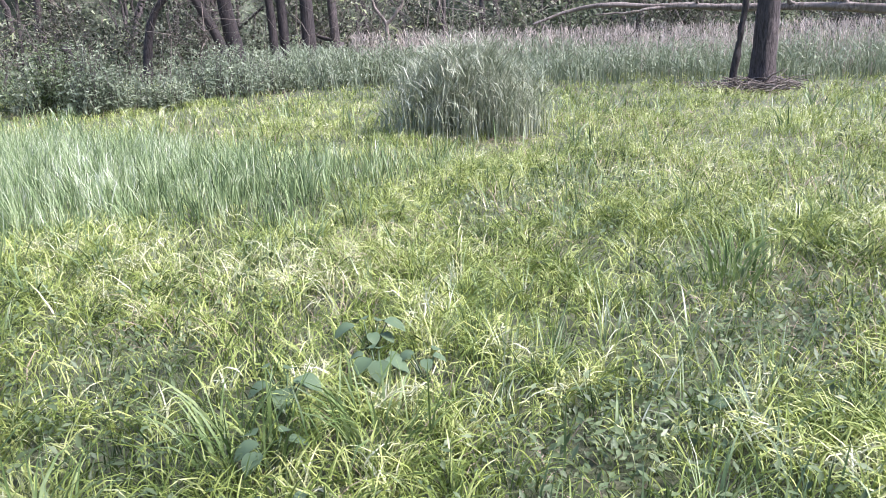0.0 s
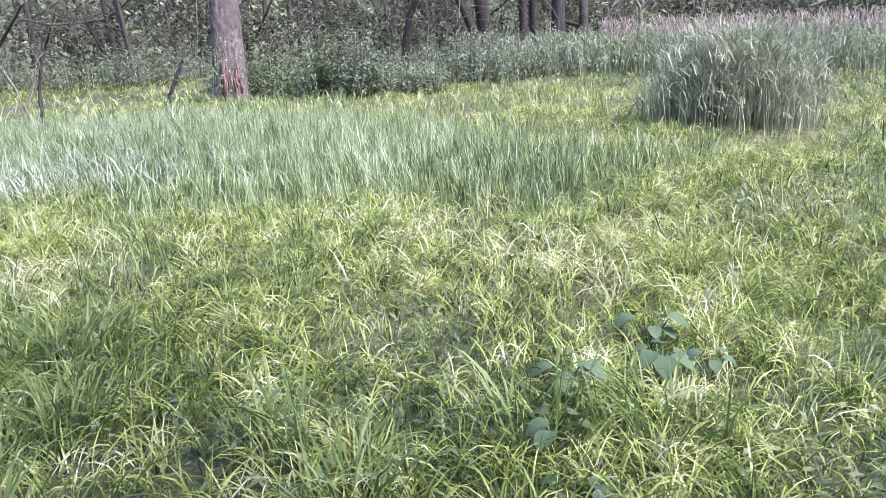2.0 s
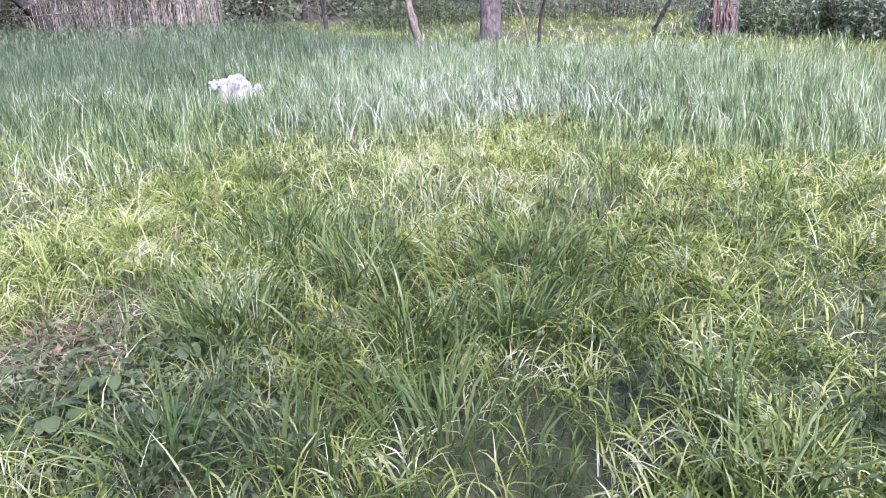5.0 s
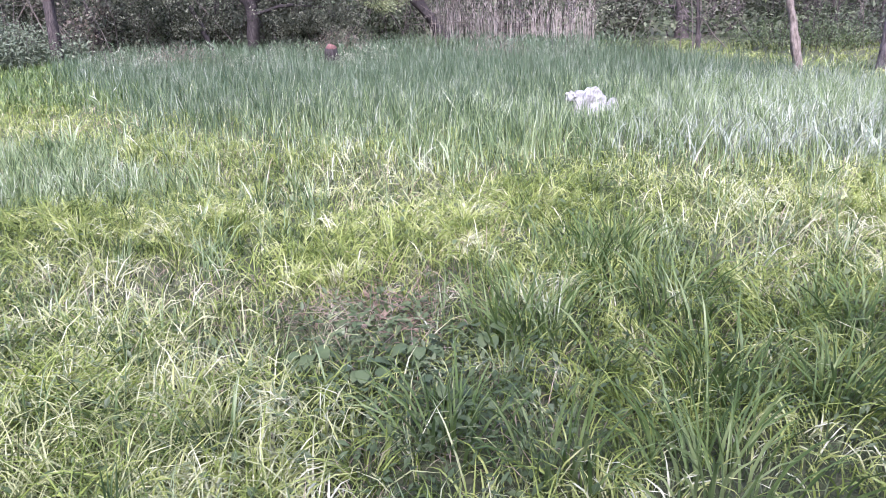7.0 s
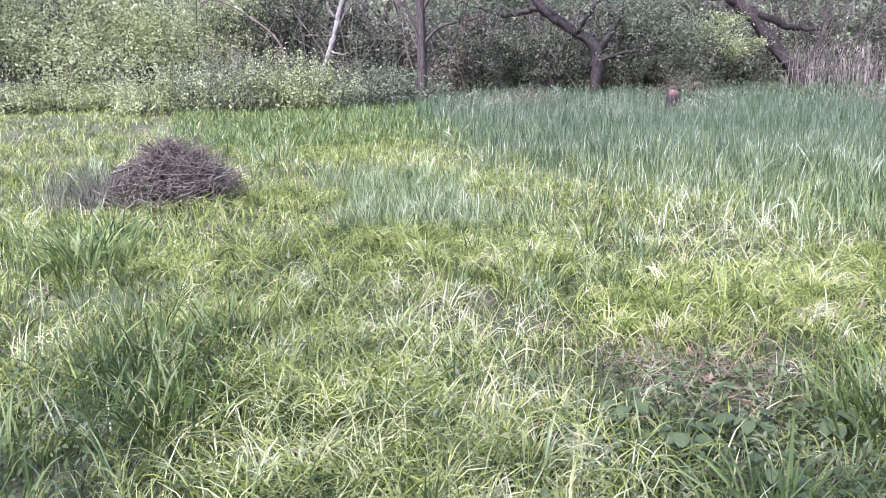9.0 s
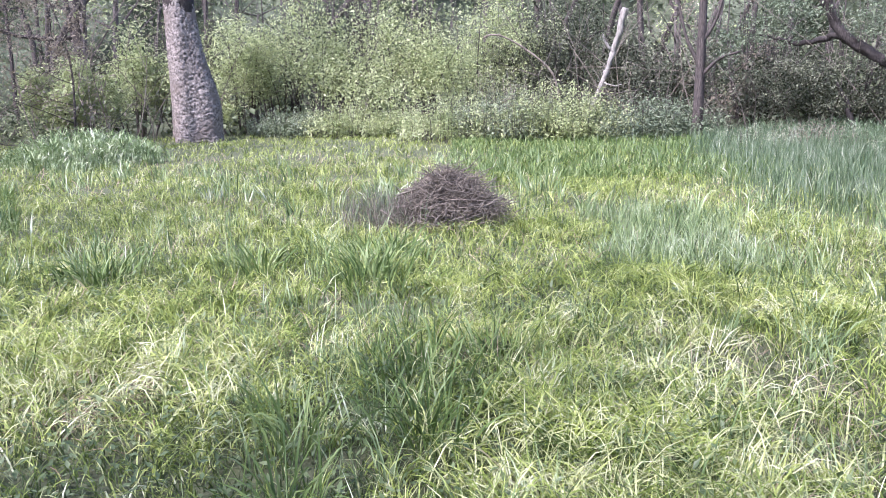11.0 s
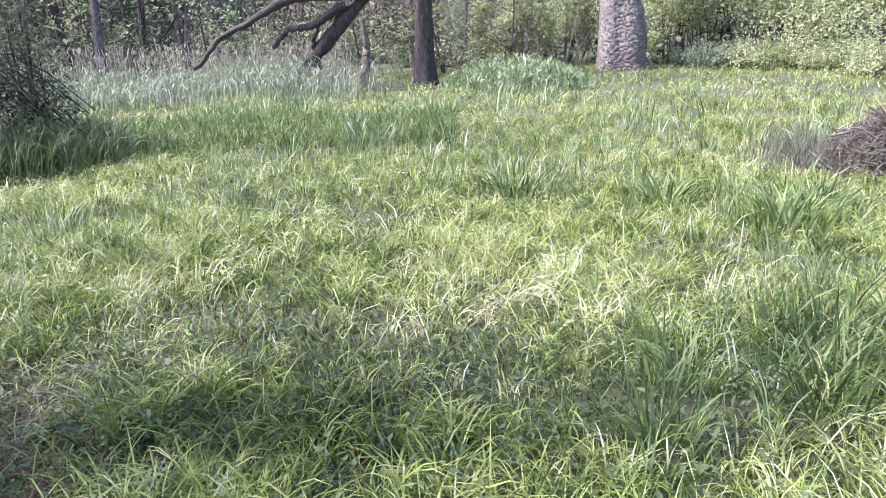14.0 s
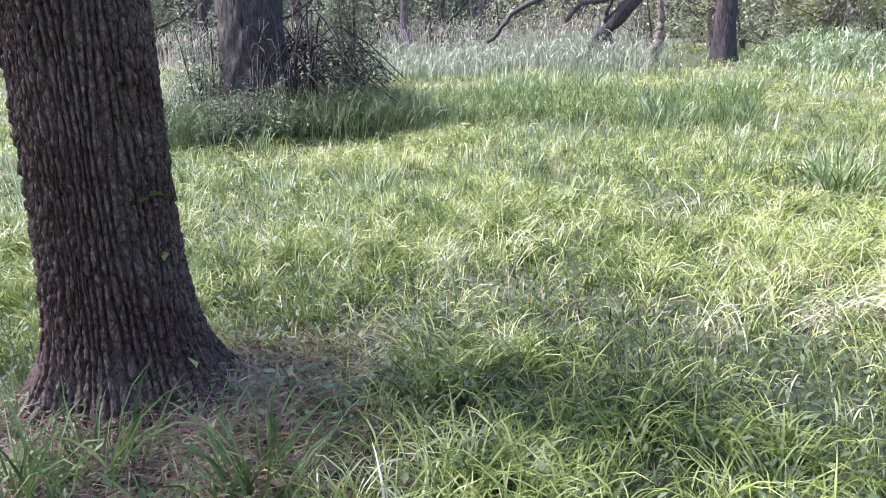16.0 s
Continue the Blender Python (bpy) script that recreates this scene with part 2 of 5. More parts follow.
def furrowed_bark():
    """Old bark: long plates, finer cracks across them, lichen-grey faces, brown furrows, shade painted into the cracks.
    """
    m, nt, nodes, links, p = node_mat("furrowed_bark")
    co = nodes.new("ShaderNodeTexCoord")
    warp = nodes.new("ShaderNodeTexNoise")
    warp.inputs["Scale"].default_value, warp.inputs["Detail"].default_value = 6.0, 3.0
    links.new(co.outputs["Object"], warp.inputs["Vector"])
    add = nodes.new("ShaderNodeMixRGB")
    add.blend_type = "ADD"
    add.inputs["Fac"].default_value = 0.06
    links.new(co.outputs["Object"], add.inputs["Color1"])
    links.new(warp.outputs["Color"], add.inputs["Color2"])
    mp = nodes.new("ShaderNodeMapping")
    mp.inputs["Scale"].default_value = (44, 44, 9)
    links.new(add.outputs["Color"], mp.inputs["Vector"])
    vo = nodes.new("ShaderNodeTexVoronoi")
    vo.feature = "DISTANCE_TO_EDGE"
    vo.inputs["Scale"].default_value = 1.0
    links.new(mp.outputs["Vector"], vo.inputs["Vector"])
    crack = nodes.new("ShaderNodeMapRange")
    crack.inputs["From Max"].default_value = 0.22
    links.new(vo.outputs["Distance"], crack.inputs["Value"])
    fine = nodes.new("ShaderNodeTexNoise")
    fine.inputs["Scale"].default_value, fine.inputs["Detail"].default_value, fine.inputs["Roughness"].default_value = 55.0, 8.0, 0.75
    links.new(co.outputs["Object"], fine.inputs["Vector"])
    tone = nodes.new("ShaderNodeTexNoise")
    tone.inputs["Scale"].default_value, tone.inputs["Detail"].default_value = 3.0, 5.0
    links.new(co.outputs["Object"], tone.inputs["Vector"])
    r1 = ramp(nodes, [(0.32, (0.045, 0.033, 0.028)), (0.54, (0.155, 0.112, 0.09)), (0.72, (0.34, 0.275, 0.225))])
    links.new(fine.outputs["Fac"], r1.inputs["Fac"])
    r2 = ramp(nodes, [(0.35, (0.62, 0.55, 0.52)), (0.65, (1.0, 1.0, 1.0))])
    links.new(tone.outputs["Fac"], r2.inputs["Fac"])
    mul = nodes.new("ShaderNodeMixRGB")
    mul.blend_type = "MULTIPLY"
    mul.inputs["Fac"].default_value = 1.0
    links.new(r1.outputs["Color"], mul.inputs["Color1"])
    links.new(r2.outputs["Color"], mul.inputs["Color2"])
    # dark cracks: the bark's own, deepened by shade put into the colour
    rc = ramp(nodes, [(0.0, (0.42, 0.38, 0.36)), (0.6, (1.0, 1.0, 1.0))])
    links.new(crack.outputs["Result"], rc.inputs["Fac"])
    mul2 = nodes.new("ShaderNodeMixRGB")
    mul2.blend_type = "MULTIPLY"
    mul2.inputs["Fac"].default_value = 1.0
    links.new(mul.outputs["Color"], mul2.inputs["Color1"])
    links.new(rc.outputs["Color"], mul2.inputs["Color2"])
    links.new(mul2.outputs["Color"], p.inputs["Base Color"])
    hsum = nodes.new("ShaderNodeMath")
    hsum.operation = "MULTIPLY_ADD"
    links.new(fine.outputs["Fac"], hsum.inputs[0])
    hsum.inputs[1].default_value = 0.5
    links.new(crack.outputs["Result"], hsum.inputs[2])
    bp = nodes.new("ShaderNodeBump")
    bp.inputs["Strength"].default_value, bp.inputs["Distance"].default_value = 0.7, 0.005
    links.new(hsum.outputs["Value"], bp.inputs["Height"])
    links.new(bp.outputs["Normal"], p.inputs["Normal"])
    p.inputs["Roughness"].default_value = 0.9
    p.inputs["Specular IOR Level"].default_value = 0.2
    return m


M_BARK = furrowed_bark()


# ---- mesh building ----
class Geo:
    """Collects vertices and faces from many pieces into one mesh."""

    def __init__(self):
        self.v, self.q, self.t, self.n = [], [], [], 0

    def add(self, v, quads=None, tris=None):
        v = np.asarray(v, float).reshape(-1, 3)
        self.v.append(v)
        if quads is not None and len(quads):
            self.q.append(np.asarray(quads, int).reshape(-1, 4) + self.n)
        if tris is not None and len(tris):
            self.t.append(np.asarray(tris, int).reshape(-1, 3) + self.n)
        self.n += len(v)
        return self

    def mesh(self, name, material, smooth=True):
        me = bpy.data.meshes.new(name)
        v = np.concatenate(self.v)
        q = np.concatenate(self.q) if self.q else np.zeros((0, 4), int)
        t = np.concatenate(self.t) if self.t else np.zeros((0, 3), int)
        me.vertices.add(len(v))
        me.vertices.foreach_set("co", v.astype(np.float32).ravel())
        me.loops.add(q.size + t.size)
        me.loops.foreach_set("vertex_index", np.r_[q.ravel(), t.ravel()].astype(np.int32))
        me.polygons.add(len(q) + len(t))
        start = np.r_[np.arange(len(q)) * 4, q.size + np.arange(len(t)) * 3]
        me.polygons.foreach_set("loop_start", start.astype(np.int32))
        me.polygons.foreach_set("use_smooth", np.full(len(start), smooth))
        me.materials.append(material)
        me.update(calc_edges=True)
        return me


def part(name, geo, material, parent, label="", smooth=True):
    """Links a collected mesh as one part under a thing or part."""
    ob = new(name, geo.mesh(name, material, smooth))
    ob.parent = parent
    return tagged(ob, label) if label else ob


def thing(name, place, label, category, group="", kind="", turn=0.0):
    ob = new(name)
    ob.empty_display_size = 0.2
    ob.matrix_basis = pose(*place, 0, 0, turn)
    return tagged(ob, label, category, group, kind)


def stuff(name, geo, material, label, category):
    return tagged(new(name, geo.mesh(name, material)), label, category, "", "stuff")


def bezier(points, n):
    """A smooth line of n points through the given ones (Catmull-Rom)."""
    p = np.asarray(points, float)
    p = np.vstack([2 * p[0] - p[1], p, 2 * p[-1] - p[-2]])
    out = []
    for u in np.linspace(0, len(p) - 3, n):
        i = min(int(u), len(p) - 4)
        f = u - i
        a, b, c, d = p[i:i + 4]
        out.append(0.5 * (2 * b + (c - a) * f + (2 * a - 5 * b + 4 * c - d) * f * f + (3 * b - a - 3 * c + d) * f ** 3))
    return np.array(out)


def tube(geo, path, radii, sides=8, rough=0.0, seed=0.0, cap=True, fissure=0.0):
    """A bent, tapered, uneven stem along a path."""
    path, radii = np.asarray(path, float), np.asarray(radii, float)
    n = len(path)
    d = np.gradient(path, axis=0)
    d /= np.linalg.norm(d, axis=1)[:, None] + 1e-9
    ref = np.where(np.abs(d[:, 2:3]) > 0.9, np.array([[1.0, 0, 0]]), np.array([[0, 0, 1.0]]))
    if abs(d[:, 2]).mean() > 0.6:
        ref = np.tile([1.0, 0.0, 0.0], (n, 1))
    a = np.cross(d, ref)
    a /= np.linalg.norm(a, axis=1)[:, None] + 1e-9
    b = np.cross(d, a)
    th = np.linspace(0, 2 * np.pi, sides, endpoint=False)
    r = radii[:, None] * np.ones(sides)
    if rough:
        k = np.arange(n)[:, None]
        r = r * (1 + rough * (np.sin(3 * th + seed + 0.5 * k) * 0.5 + np.sin(2 * th - 0.35 * k + 2 * seed) * 0.5 + 0.6 * np.sin(5 * th + 1.7 * k + seed)))
    if fissure:
        f = rng.normal(0, 1, (n, sides))
        f[1:] = 0.6 * f[:-1] + 0.6 * f[1:]
        r = r * (1 + fissure * f)
    v = path[:, None] + r[..., None] * (np.cos(th)[None, :, None] * a[:, None] + np.sin(th)[None, :, None] * b[:, None])
    i = np.arange(n - 1)[:, None] * sides
    j = np.arange(sides)[None]
    j2 = (j + 1) % sides
    q = np.stack([i + j, i + j2, i + sides + j2, i + sides + j], -1).reshape(-1, 4)
    v = v.reshape(-1, 3)
    tris = []
    if cap:
        v = np.vstack([v, path[-1:]])
        tris = np.stack([(n - 1) * sides + j[0], (n - 1) * sides + j2[0], np.full(sides, n * sides)], -1)
    geo.add(v, q, tris)


def blades(geo, base, length, width, way, lean0, lean1, segs=3):
    """Many grass blades at once: each a narrow strip that rises at lean0 and bends over to lean1 (radians from upright)."""
    n = len(base)
    base = np.asarray(base, float)
    h = np.stack([np.cos(way), np.sin(way), np.zeros(n)], -1)
    side = np.stack([-np.sin(way), np.cos(way), np.zeros(n)], -1)
    up = np.array([0, 0, 1.0])
    tw0, tw1 = rng.normal(0, 0.5, n), rng.normal(0, 0.9, n)
    c = base.copy()
    taper = np.linspace(0, 1, segs + 1)
    taper = 0.75 + 0.5 * taper - 1.25 * taper ** 2.2
    cols = []
    for k in range(segs + 1):
        w = (width * taper[k] * 0.5)[:, None]
        a = lean0 + (lean1 - lean0) * (k / segs) ** 1.4
        tw = (tw0 + tw1 * k / segs)[:, None]
        flat_side = np.cos(a)[:, None] * h - np.sin(a)[:, None] * up
        sd = np.cos(tw) * side + np.sin(tw) * flat_side
        if k < segs:
            cols += [c - sd * w, c + sd * w]
        else:
            cols += [c]
        f = (k + 0.5) / segs
        a = lean0 + (lean1 - lean0) * f ** 1.4
        c = c + (length / segs)[:, None] * (np.sin(a)[:, None] * h + np.cos(a)[:, None] * up)
    m = 2 * segs + 1
    v = np.stack(cols, 1).reshape(-1, 3)
    o = np.arange(n)[:, None] * m
    q = np.concatenate([o + np.array([[2 * k, 2 * k + 1, 2 * k + 3, 2 * k + 2]]) for k in range(segs - 1)])
    t = o + np.array([[2 * segs - 2, 2 * segs - 1, 2 * segs]])
    geo.add(v, q, t)


def leaves(geo, at, size, droop=0.3, slim=0.45, flat=0.6):
    """Many small leaves at once: each a pointed, slightly folded blade, turned at random."""
    n = len(at)
    at, size = np.asarray(at, float), np.asarray(size, float) * np.ones(n)
    way = rng.uniform(0, 2 * np.pi, n)
    tilt = rng.normal(-droop, 0.5, n)
    d = np.stack([np.cos(way) * np.cos(tilt), np.sin(way) * np.cos(tilt), np.sin(tilt)], -1)
    s = np.stack([-np.sin(way), np.cos(way), rng.normal(0, flat, n)], -1)
    s /= np.linalg.norm(s, axis=1)[:, None]
    nor = np.cross(d, s)
    L, W = size[:, None], (size * slim)[:, None]
    mid = at + d * L * 0.45
    v = np.stack([at, mid + s * W * 0.5 + nor * W * 0.12, at + d * L - nor * W * 0.1, mid - s * W * 0.5 + nor * W * 0.12], 1).reshape(-1, 3)
    o = np.arange(n)[:, None] * 4
    geo.add(v, None, np.concatenate([o + np.array([[0, 1, 2]]), o + np.array([[0, 2, 3]])]))


def ground_z(x, y):
    return 0.035 * np.sin(0.9 * x + 0.4 * y) * np.cos(0.7 * y - 0.3 * x) + 0.02 * np.sin(2.3 * x - 1.1 * y)


def azimuth(x, y):
    """Degrees from +y towards -x, from -60 to 300."""
    a = np.degrees(np.arctan2(-x, y))
    return np.where(a < -60, a + 360, a)


def scatter(r0, r1, density, a0=-45.0, a1=225.0):
    """Random places on the ground between two rings and two azimuths."""
    n = int(density * (r1 ** 2 - r0 ** 2) * radians(a1 - a0) / 2)
    r = np.sqrt(rng.uniform(r0 ** 2, r1 ** 2, n))
    a = np.radians(rng.uniform(a0, a1, n))
    return -r * np.sin(a), r * np.cos(a)


def patches(x, y, scale, seed):
    """Smooth broad patches, -1 to 1."""
    u, v = x / scale + seed, y / scale - 1.7 * seed
    return (np.sin(u * 1.3 + 1.1 * np.sin(v * 0.9)) + np.sin(v * 1.1 + 1.4 * np.sin(u * 0.8 + seed)) + 0.6 * np.sin(2.3 * u + 1.9 * v + seed)) / 2.6


# outline of the tall reed grass: azimuth, near edge, far edge
EDGE_AZ = [-7, -4, 1, 5, 8, 11, 17, 25, 31, 38, 46, 55, 61, 67, 75, 82, 93, 100, 104, 107, 110]
EDGE_NEAR = [40, 8.7, 7.2, 6.8, 6.5, 5.75, 5.85, 5.95, 6.1, 7.0, 7.8, 7.7, 7.3, 7.3, 7.3, 7.6, 8.7, 9.6, 12.8, 17, 40]
EDGE_FAR = [8, 9.2, 8.1, 8.1, 8.3, 8.5, 9.8, 11.8, 12.4, 13.0, 14.0, 15.5, 19, 23, 25, 26, 27, 27, 27, 26, 25]


def tall_zone(x, y):
    a = azimuth(x, y) + rng.normal(0, 1, len(x)) * np.interp(np.hypot(x, y), [8.5, 9, 14], [0, 2.0, 4.0])
    crisp = np.interp(a, [22, 40], [0.32, 0.95])
    r = np.hypot(x, y) + (0.2 + 0.7 * crisp) * patches(x, y, 1.1, 3.0) + rng.normal(0, 1, len(x)) * crisp
    return (r > np.interp(a, EDGE_AZ, EDGE_NEAR)) & (r < np.interp(a, EDGE_AZ, EDGE_FAR))


def strip_zone(x, y):
    """A drift of taller green grass before the brush pile."""
    u, v = (x + 7.3) * 0.74 + (y + 2.45) * 0.67, -(x + 7.3) * 0.67 + (y + 2.45) * 0.74
    return (u / 2.3) ** 2 + ((v + 0.25 * np.sin(2.1 * u)) / 0.75) ** 2 + 0.5 * patches(x, y, 0.5, 2.0) < 0.9


def lush_zone(x, y):
    a = azimuth(x, y)
    r = np.hypot(x, y) + 0.6 * patches(x, y, 0.8, 5.0)
    return ((a > 156) & (a < 186) & (r > 9.8) & (r < 13.6)) | ((a > 101) & (a < 125) & (r > 13) & (r < 24))


# ---- ground ----
rings = np.r_[0, np.geomspace(0.6, 40, 70), np.geomspace(46, 900, 14)]
spokes = 120
g = Geo()
ang = np.linspace(0, 2 * np.pi, spokes, endpoint=False)
gx, gy = rings[1:, None] * np.cos(ang), rings[1:, None] * np.sin(ang)
gv = np.vstack([[[0, 0, 0]], np.stack([gx, gy, ground_z(gx, gy)], -1).reshape(-1, 3)])
ii = 1 + np.arange(len(rings) - 2)[:, None] * spokes
jj = np.arange(spokes)[None]
g.add(gv, np.stack([ii + jj, ii + spokes + jj, ii + spokes + (jj + 1) % spokes, ii + (jj + 1) % spokes], -1).reshape(-1, 4),
      np.stack([np.zeros(spokes, int), 1 + jj[0], 1 + (jj[0] + 1) % spokes], -1))
tagged(new("ground", g.mesh("ground", M_GROUND)), "damp meadow soil with moss and plant litter", "ground", "", "structure")

# ---- trees ----
def bark_relief(v, centre, depth, across, along, sharp=2.2):
    """Pushes a stem's surface out into long plates with furrows between them."""
    out = v.copy()
    for k, p in enumerate(v):
        q = Vector((p[0] * across, p[1] * across, p[2] * along))
        q += 0.35 * noise.noise_vector(q * 0.7)
        d = noise.voronoi(q)[0]
        f = min(1.0, (d[1] - d[0]) * sharp)
        f = f * f * (3 - 2 * f)
        n = Vector((p[0] - centre[0], p[1] - centre[1], 0)).normalized()
        e = depth * (f - 0.6) + depth * 0.2 * noise.noise(Vector(p) * 45)
        out[k] += np.array((n.x, n.y, 0)) * e
    return out


def grow(stem, crown, path, r0, r1, level, limbs, leaf, leaf_n, spread, limb_from=0.35, rise=0.5):
    """A stem with limbs that fork again and carry leaves."""
    n = len(path)
    tube(stem, path, np.linspace(r0, r1, n), [9, 6, 4][min(level, 2)], 0.08 if level == 0 else 0.05, rng.uniform(0, 6))
    if level == 2:
        k = max(3, int(leaf_n))
        c = path[rng.integers(n // 3, n, k)] + rng.normal(0, spread * 0.35, (k, 3))
        leaves(crown, c, leaf * rng.uniform(0.6, 1.2, k))
        return
    total = np.linalg.norm(np.diff(path, axis=0), axis=1).sum()
    for i in range(limbs):
        u = limb_from + (0.97 - limb_from) * (i + rng.uniform(0.1, 0.9)) / limbs
        p = path[int(u * (n - 1))]
        a = rng.uniform(0, 2 * np.pi)
        L = total * (0.42 if level == 0 else 0.5) * (1.15 - 0.6 * u) * rng.uniform(0.7, 1.2)
        d = np.array([np.cos(a), np.sin(a), rise * rng.uniform(0.3, 1.6)])
        d /= np.linalg.norm(d)
        bend = rng.normal(0, 0.18, 3) * L
        q = bezier([p, p + d * L * 0.4 + bend * 0.5, p + d * L + bend * 0.6 + np.array([0, 0, 0.12 * L])], 5)
        rr = (r0 + (r1 - r0) * u) * rng.uniform(0.35, 0.55)
        grow(stem, crown, q, rr, rr * 0.3, level + 1, 4, leaf, leaf_n, L * 0.5, 0.3, rise * 0.7)


def tree(name, place, height, radius, label, bark, leaf_mat, lean=(0, 0), limbs=9, leaf=0.22, leaf_n=22, limb_from=0.4, group="", bow=0.15):
    t = thing(name, place, label, "tree", group)
    stem, crown = Geo(), Geo()
    top = np.array([lean[0], lean[1], height])
    mid = top * 0.5 + np.array([rng.normal(0, bow), rng.normal(0, bow), 0])
    path = bezier([(0, 0, -0.15), top * 0.12 + (mid - top * 0.5) * 0.3, mid, top], 12)
    grow(stem, crown, path, radius, radius * 0.25, 0, limbs, leaf, leaf_n, height * 0.2, limb_from)
    tube(stem, bezier([(0, 0, -0.1), (0, 0, 0.15), (lean[0] * 0.08, lean[1] * 0.08, height * 0.08)], 5), radius * np.array([1.5, 1.3, 1.14, 1.06, 1.0]), 12, 0.1, rng.uniform(0, 6))
    part("trunk", stem, bark, t)
    part("crown", crown, leaf_mat, t)
    return t


def plate_relief(th, z, count=56, depth=0.036):
    """Height of old bark over angle and height: weaving ridges, narrow furrows, breaks across."""
    T, Z = np.meshgrid(th, z)
    u = T * count / (2 * np.pi) + 0.4 * np.sin(3 * T + 1.9 * Z) + 0.3 * np.sin(5 * T - 3.3 * Z + 1.0) + 0.2 * np.sin(11 * T + 5.0 * Z) + 0.12 * np.sin(17 * T - 13.0 * Z + 2.0) + 0.06 * np.sin(29 * T + 31.0 * Z)
    k = np.floor(u)
    d = np.abs(u - k - 0.5) * 2
    k = np.mod(k, count)
    h1 = np.mod(np.sin(k * 12.9898) * 43758.5453, 1)
    h2 = np.mod(np.sin(k * 78.233 + 3.0) * 12543.123, 1)
    w = Z / (0.045 + 0.05 * h1) + 5 * h2 + 1.1 * (u - np.floor(u)) * (h1 - 0.5) + 0.25 * np.sin(23 * T + 31 * Z)
    c = np.floor(w)
    b = w - c
    h3 = np.mod(np.sin(c * 39.346 + k * 11.135) * 24634.6345, 1)
    ridge = 1 - np.clip((d - 0.38 - 0.2 * h3) / 0.36, 0, 1)
    ridge *= 1 - 0.12 * d ** 2
    gap = np.exp(-(np.minimum(b, 1 - b) / 0.11) ** 2) * (0.25 + 0.6 * h3)
    e = ridge * (0.66 + 0.34 * h3 - 0.2 * b) * (1 - gap) - 0.6
    return depth * e + 0.0025 * np.sin(61 * T + 170 * Z + 7 * h3) * ridge


def near_tree():
    """The old tree beside the path, with deep furrowed bark and spreading root flares."""
    t = thing("old_tree", (1.43, -3.01, 0), "large tree with dark furrowed bark and spreading root flare", "tree")
    n, s = 190, 330
    z = np.r_[np.linspace(-0.12, 2.15, n - 22), np.linspace(2.2, 5.5, 22)]
    th = radians(115) + np.r_[np.linspace(-1.5, 1.5, 290), np.linspace(1.5, 2 * np.pi - 1.5, 42)[1:-1]]
    flare = 0.19 * np.exp(-np.clip(z, 0, 9) / 0.2)
    r = 0.264 - 0.006 * np.clip(z, 0, 9)
    lobes = 0.55 + 0.45 * np.cos(5 * th + 0.6) * np.cos(2 * th + 0.3) + 1.0 * np.clip(np.cos(th - radians(168)), 0, 1) ** 3 + 0.2 + 0.25 * np.cos(th - radians(20))
    rad = r[:, None] * (1 + 0.03 * np.sin(3 * th + 0.4 * z[:, None]) + 0.02 * np.sin(7 * th - z[:, None])) + flare[:, None] * np.clip(lobes, 0.45, 2)[None]
    cx = -0.02 * np.clip(z, 0, 9)
    v = np.stack([cx[:, None] + rad * np.cos(th), 0 * cx[:, None] + rad * np.sin(th), np.repeat(z[:, None], s, 1)], -1).reshape(-1, 3)
    v += (plate_relief(th, z)[..., None] * np.stack([np.cos(th), np.sin(th), 0 * th], -1)[None]).reshape(-1, 3)
    i, j = np.arange(n - 1)[:, None] * s, np.arange(s)[None]
    g = Geo().add(v, np.stack([i + j, i + (j + 1) % s, i + s + (j + 1) % s, i + s + j], -1).reshape(-1, 4))
    trunk = part("trunk", g, M_BARK, t)
    stem, crown = Geo(), Geo()
    grow(stem, crown, bezier([(-0.11, 0, 5.4), (0.1, 0.2, 9), (-0.3, 0.1, 14)], 9), 0.26, 0.06, 0, 7, 0.20, 4, 3.0, 0.5, 0.5)
    part("limb", stem, M_BARK_GREY, t)
    part("crown", crown, M_LEAF_DARK, t)
    for a, zz, sz in ((150, 0.88, 0.06), (152, 0.66, 0.055), (146, 0.24, 0.08), (150, 0.2, 0.06)):
        g = Geo()
        c = np.array([[0.285 * math.cos(radians(a)), 0.285 * math.sin(radians(a)), zz]])
        if zz < 0.3:
            c[:, :2] *= 1.25
        leaves(g, np.repeat(c, 3, 0) + rng.normal(0, 0.012, (3, 3)), sz, 0.1, 0.6)
        part("sprout", g, M_SEDGE, trunk, "small green leaves sprouting from the bark")
    return t


near_tree()

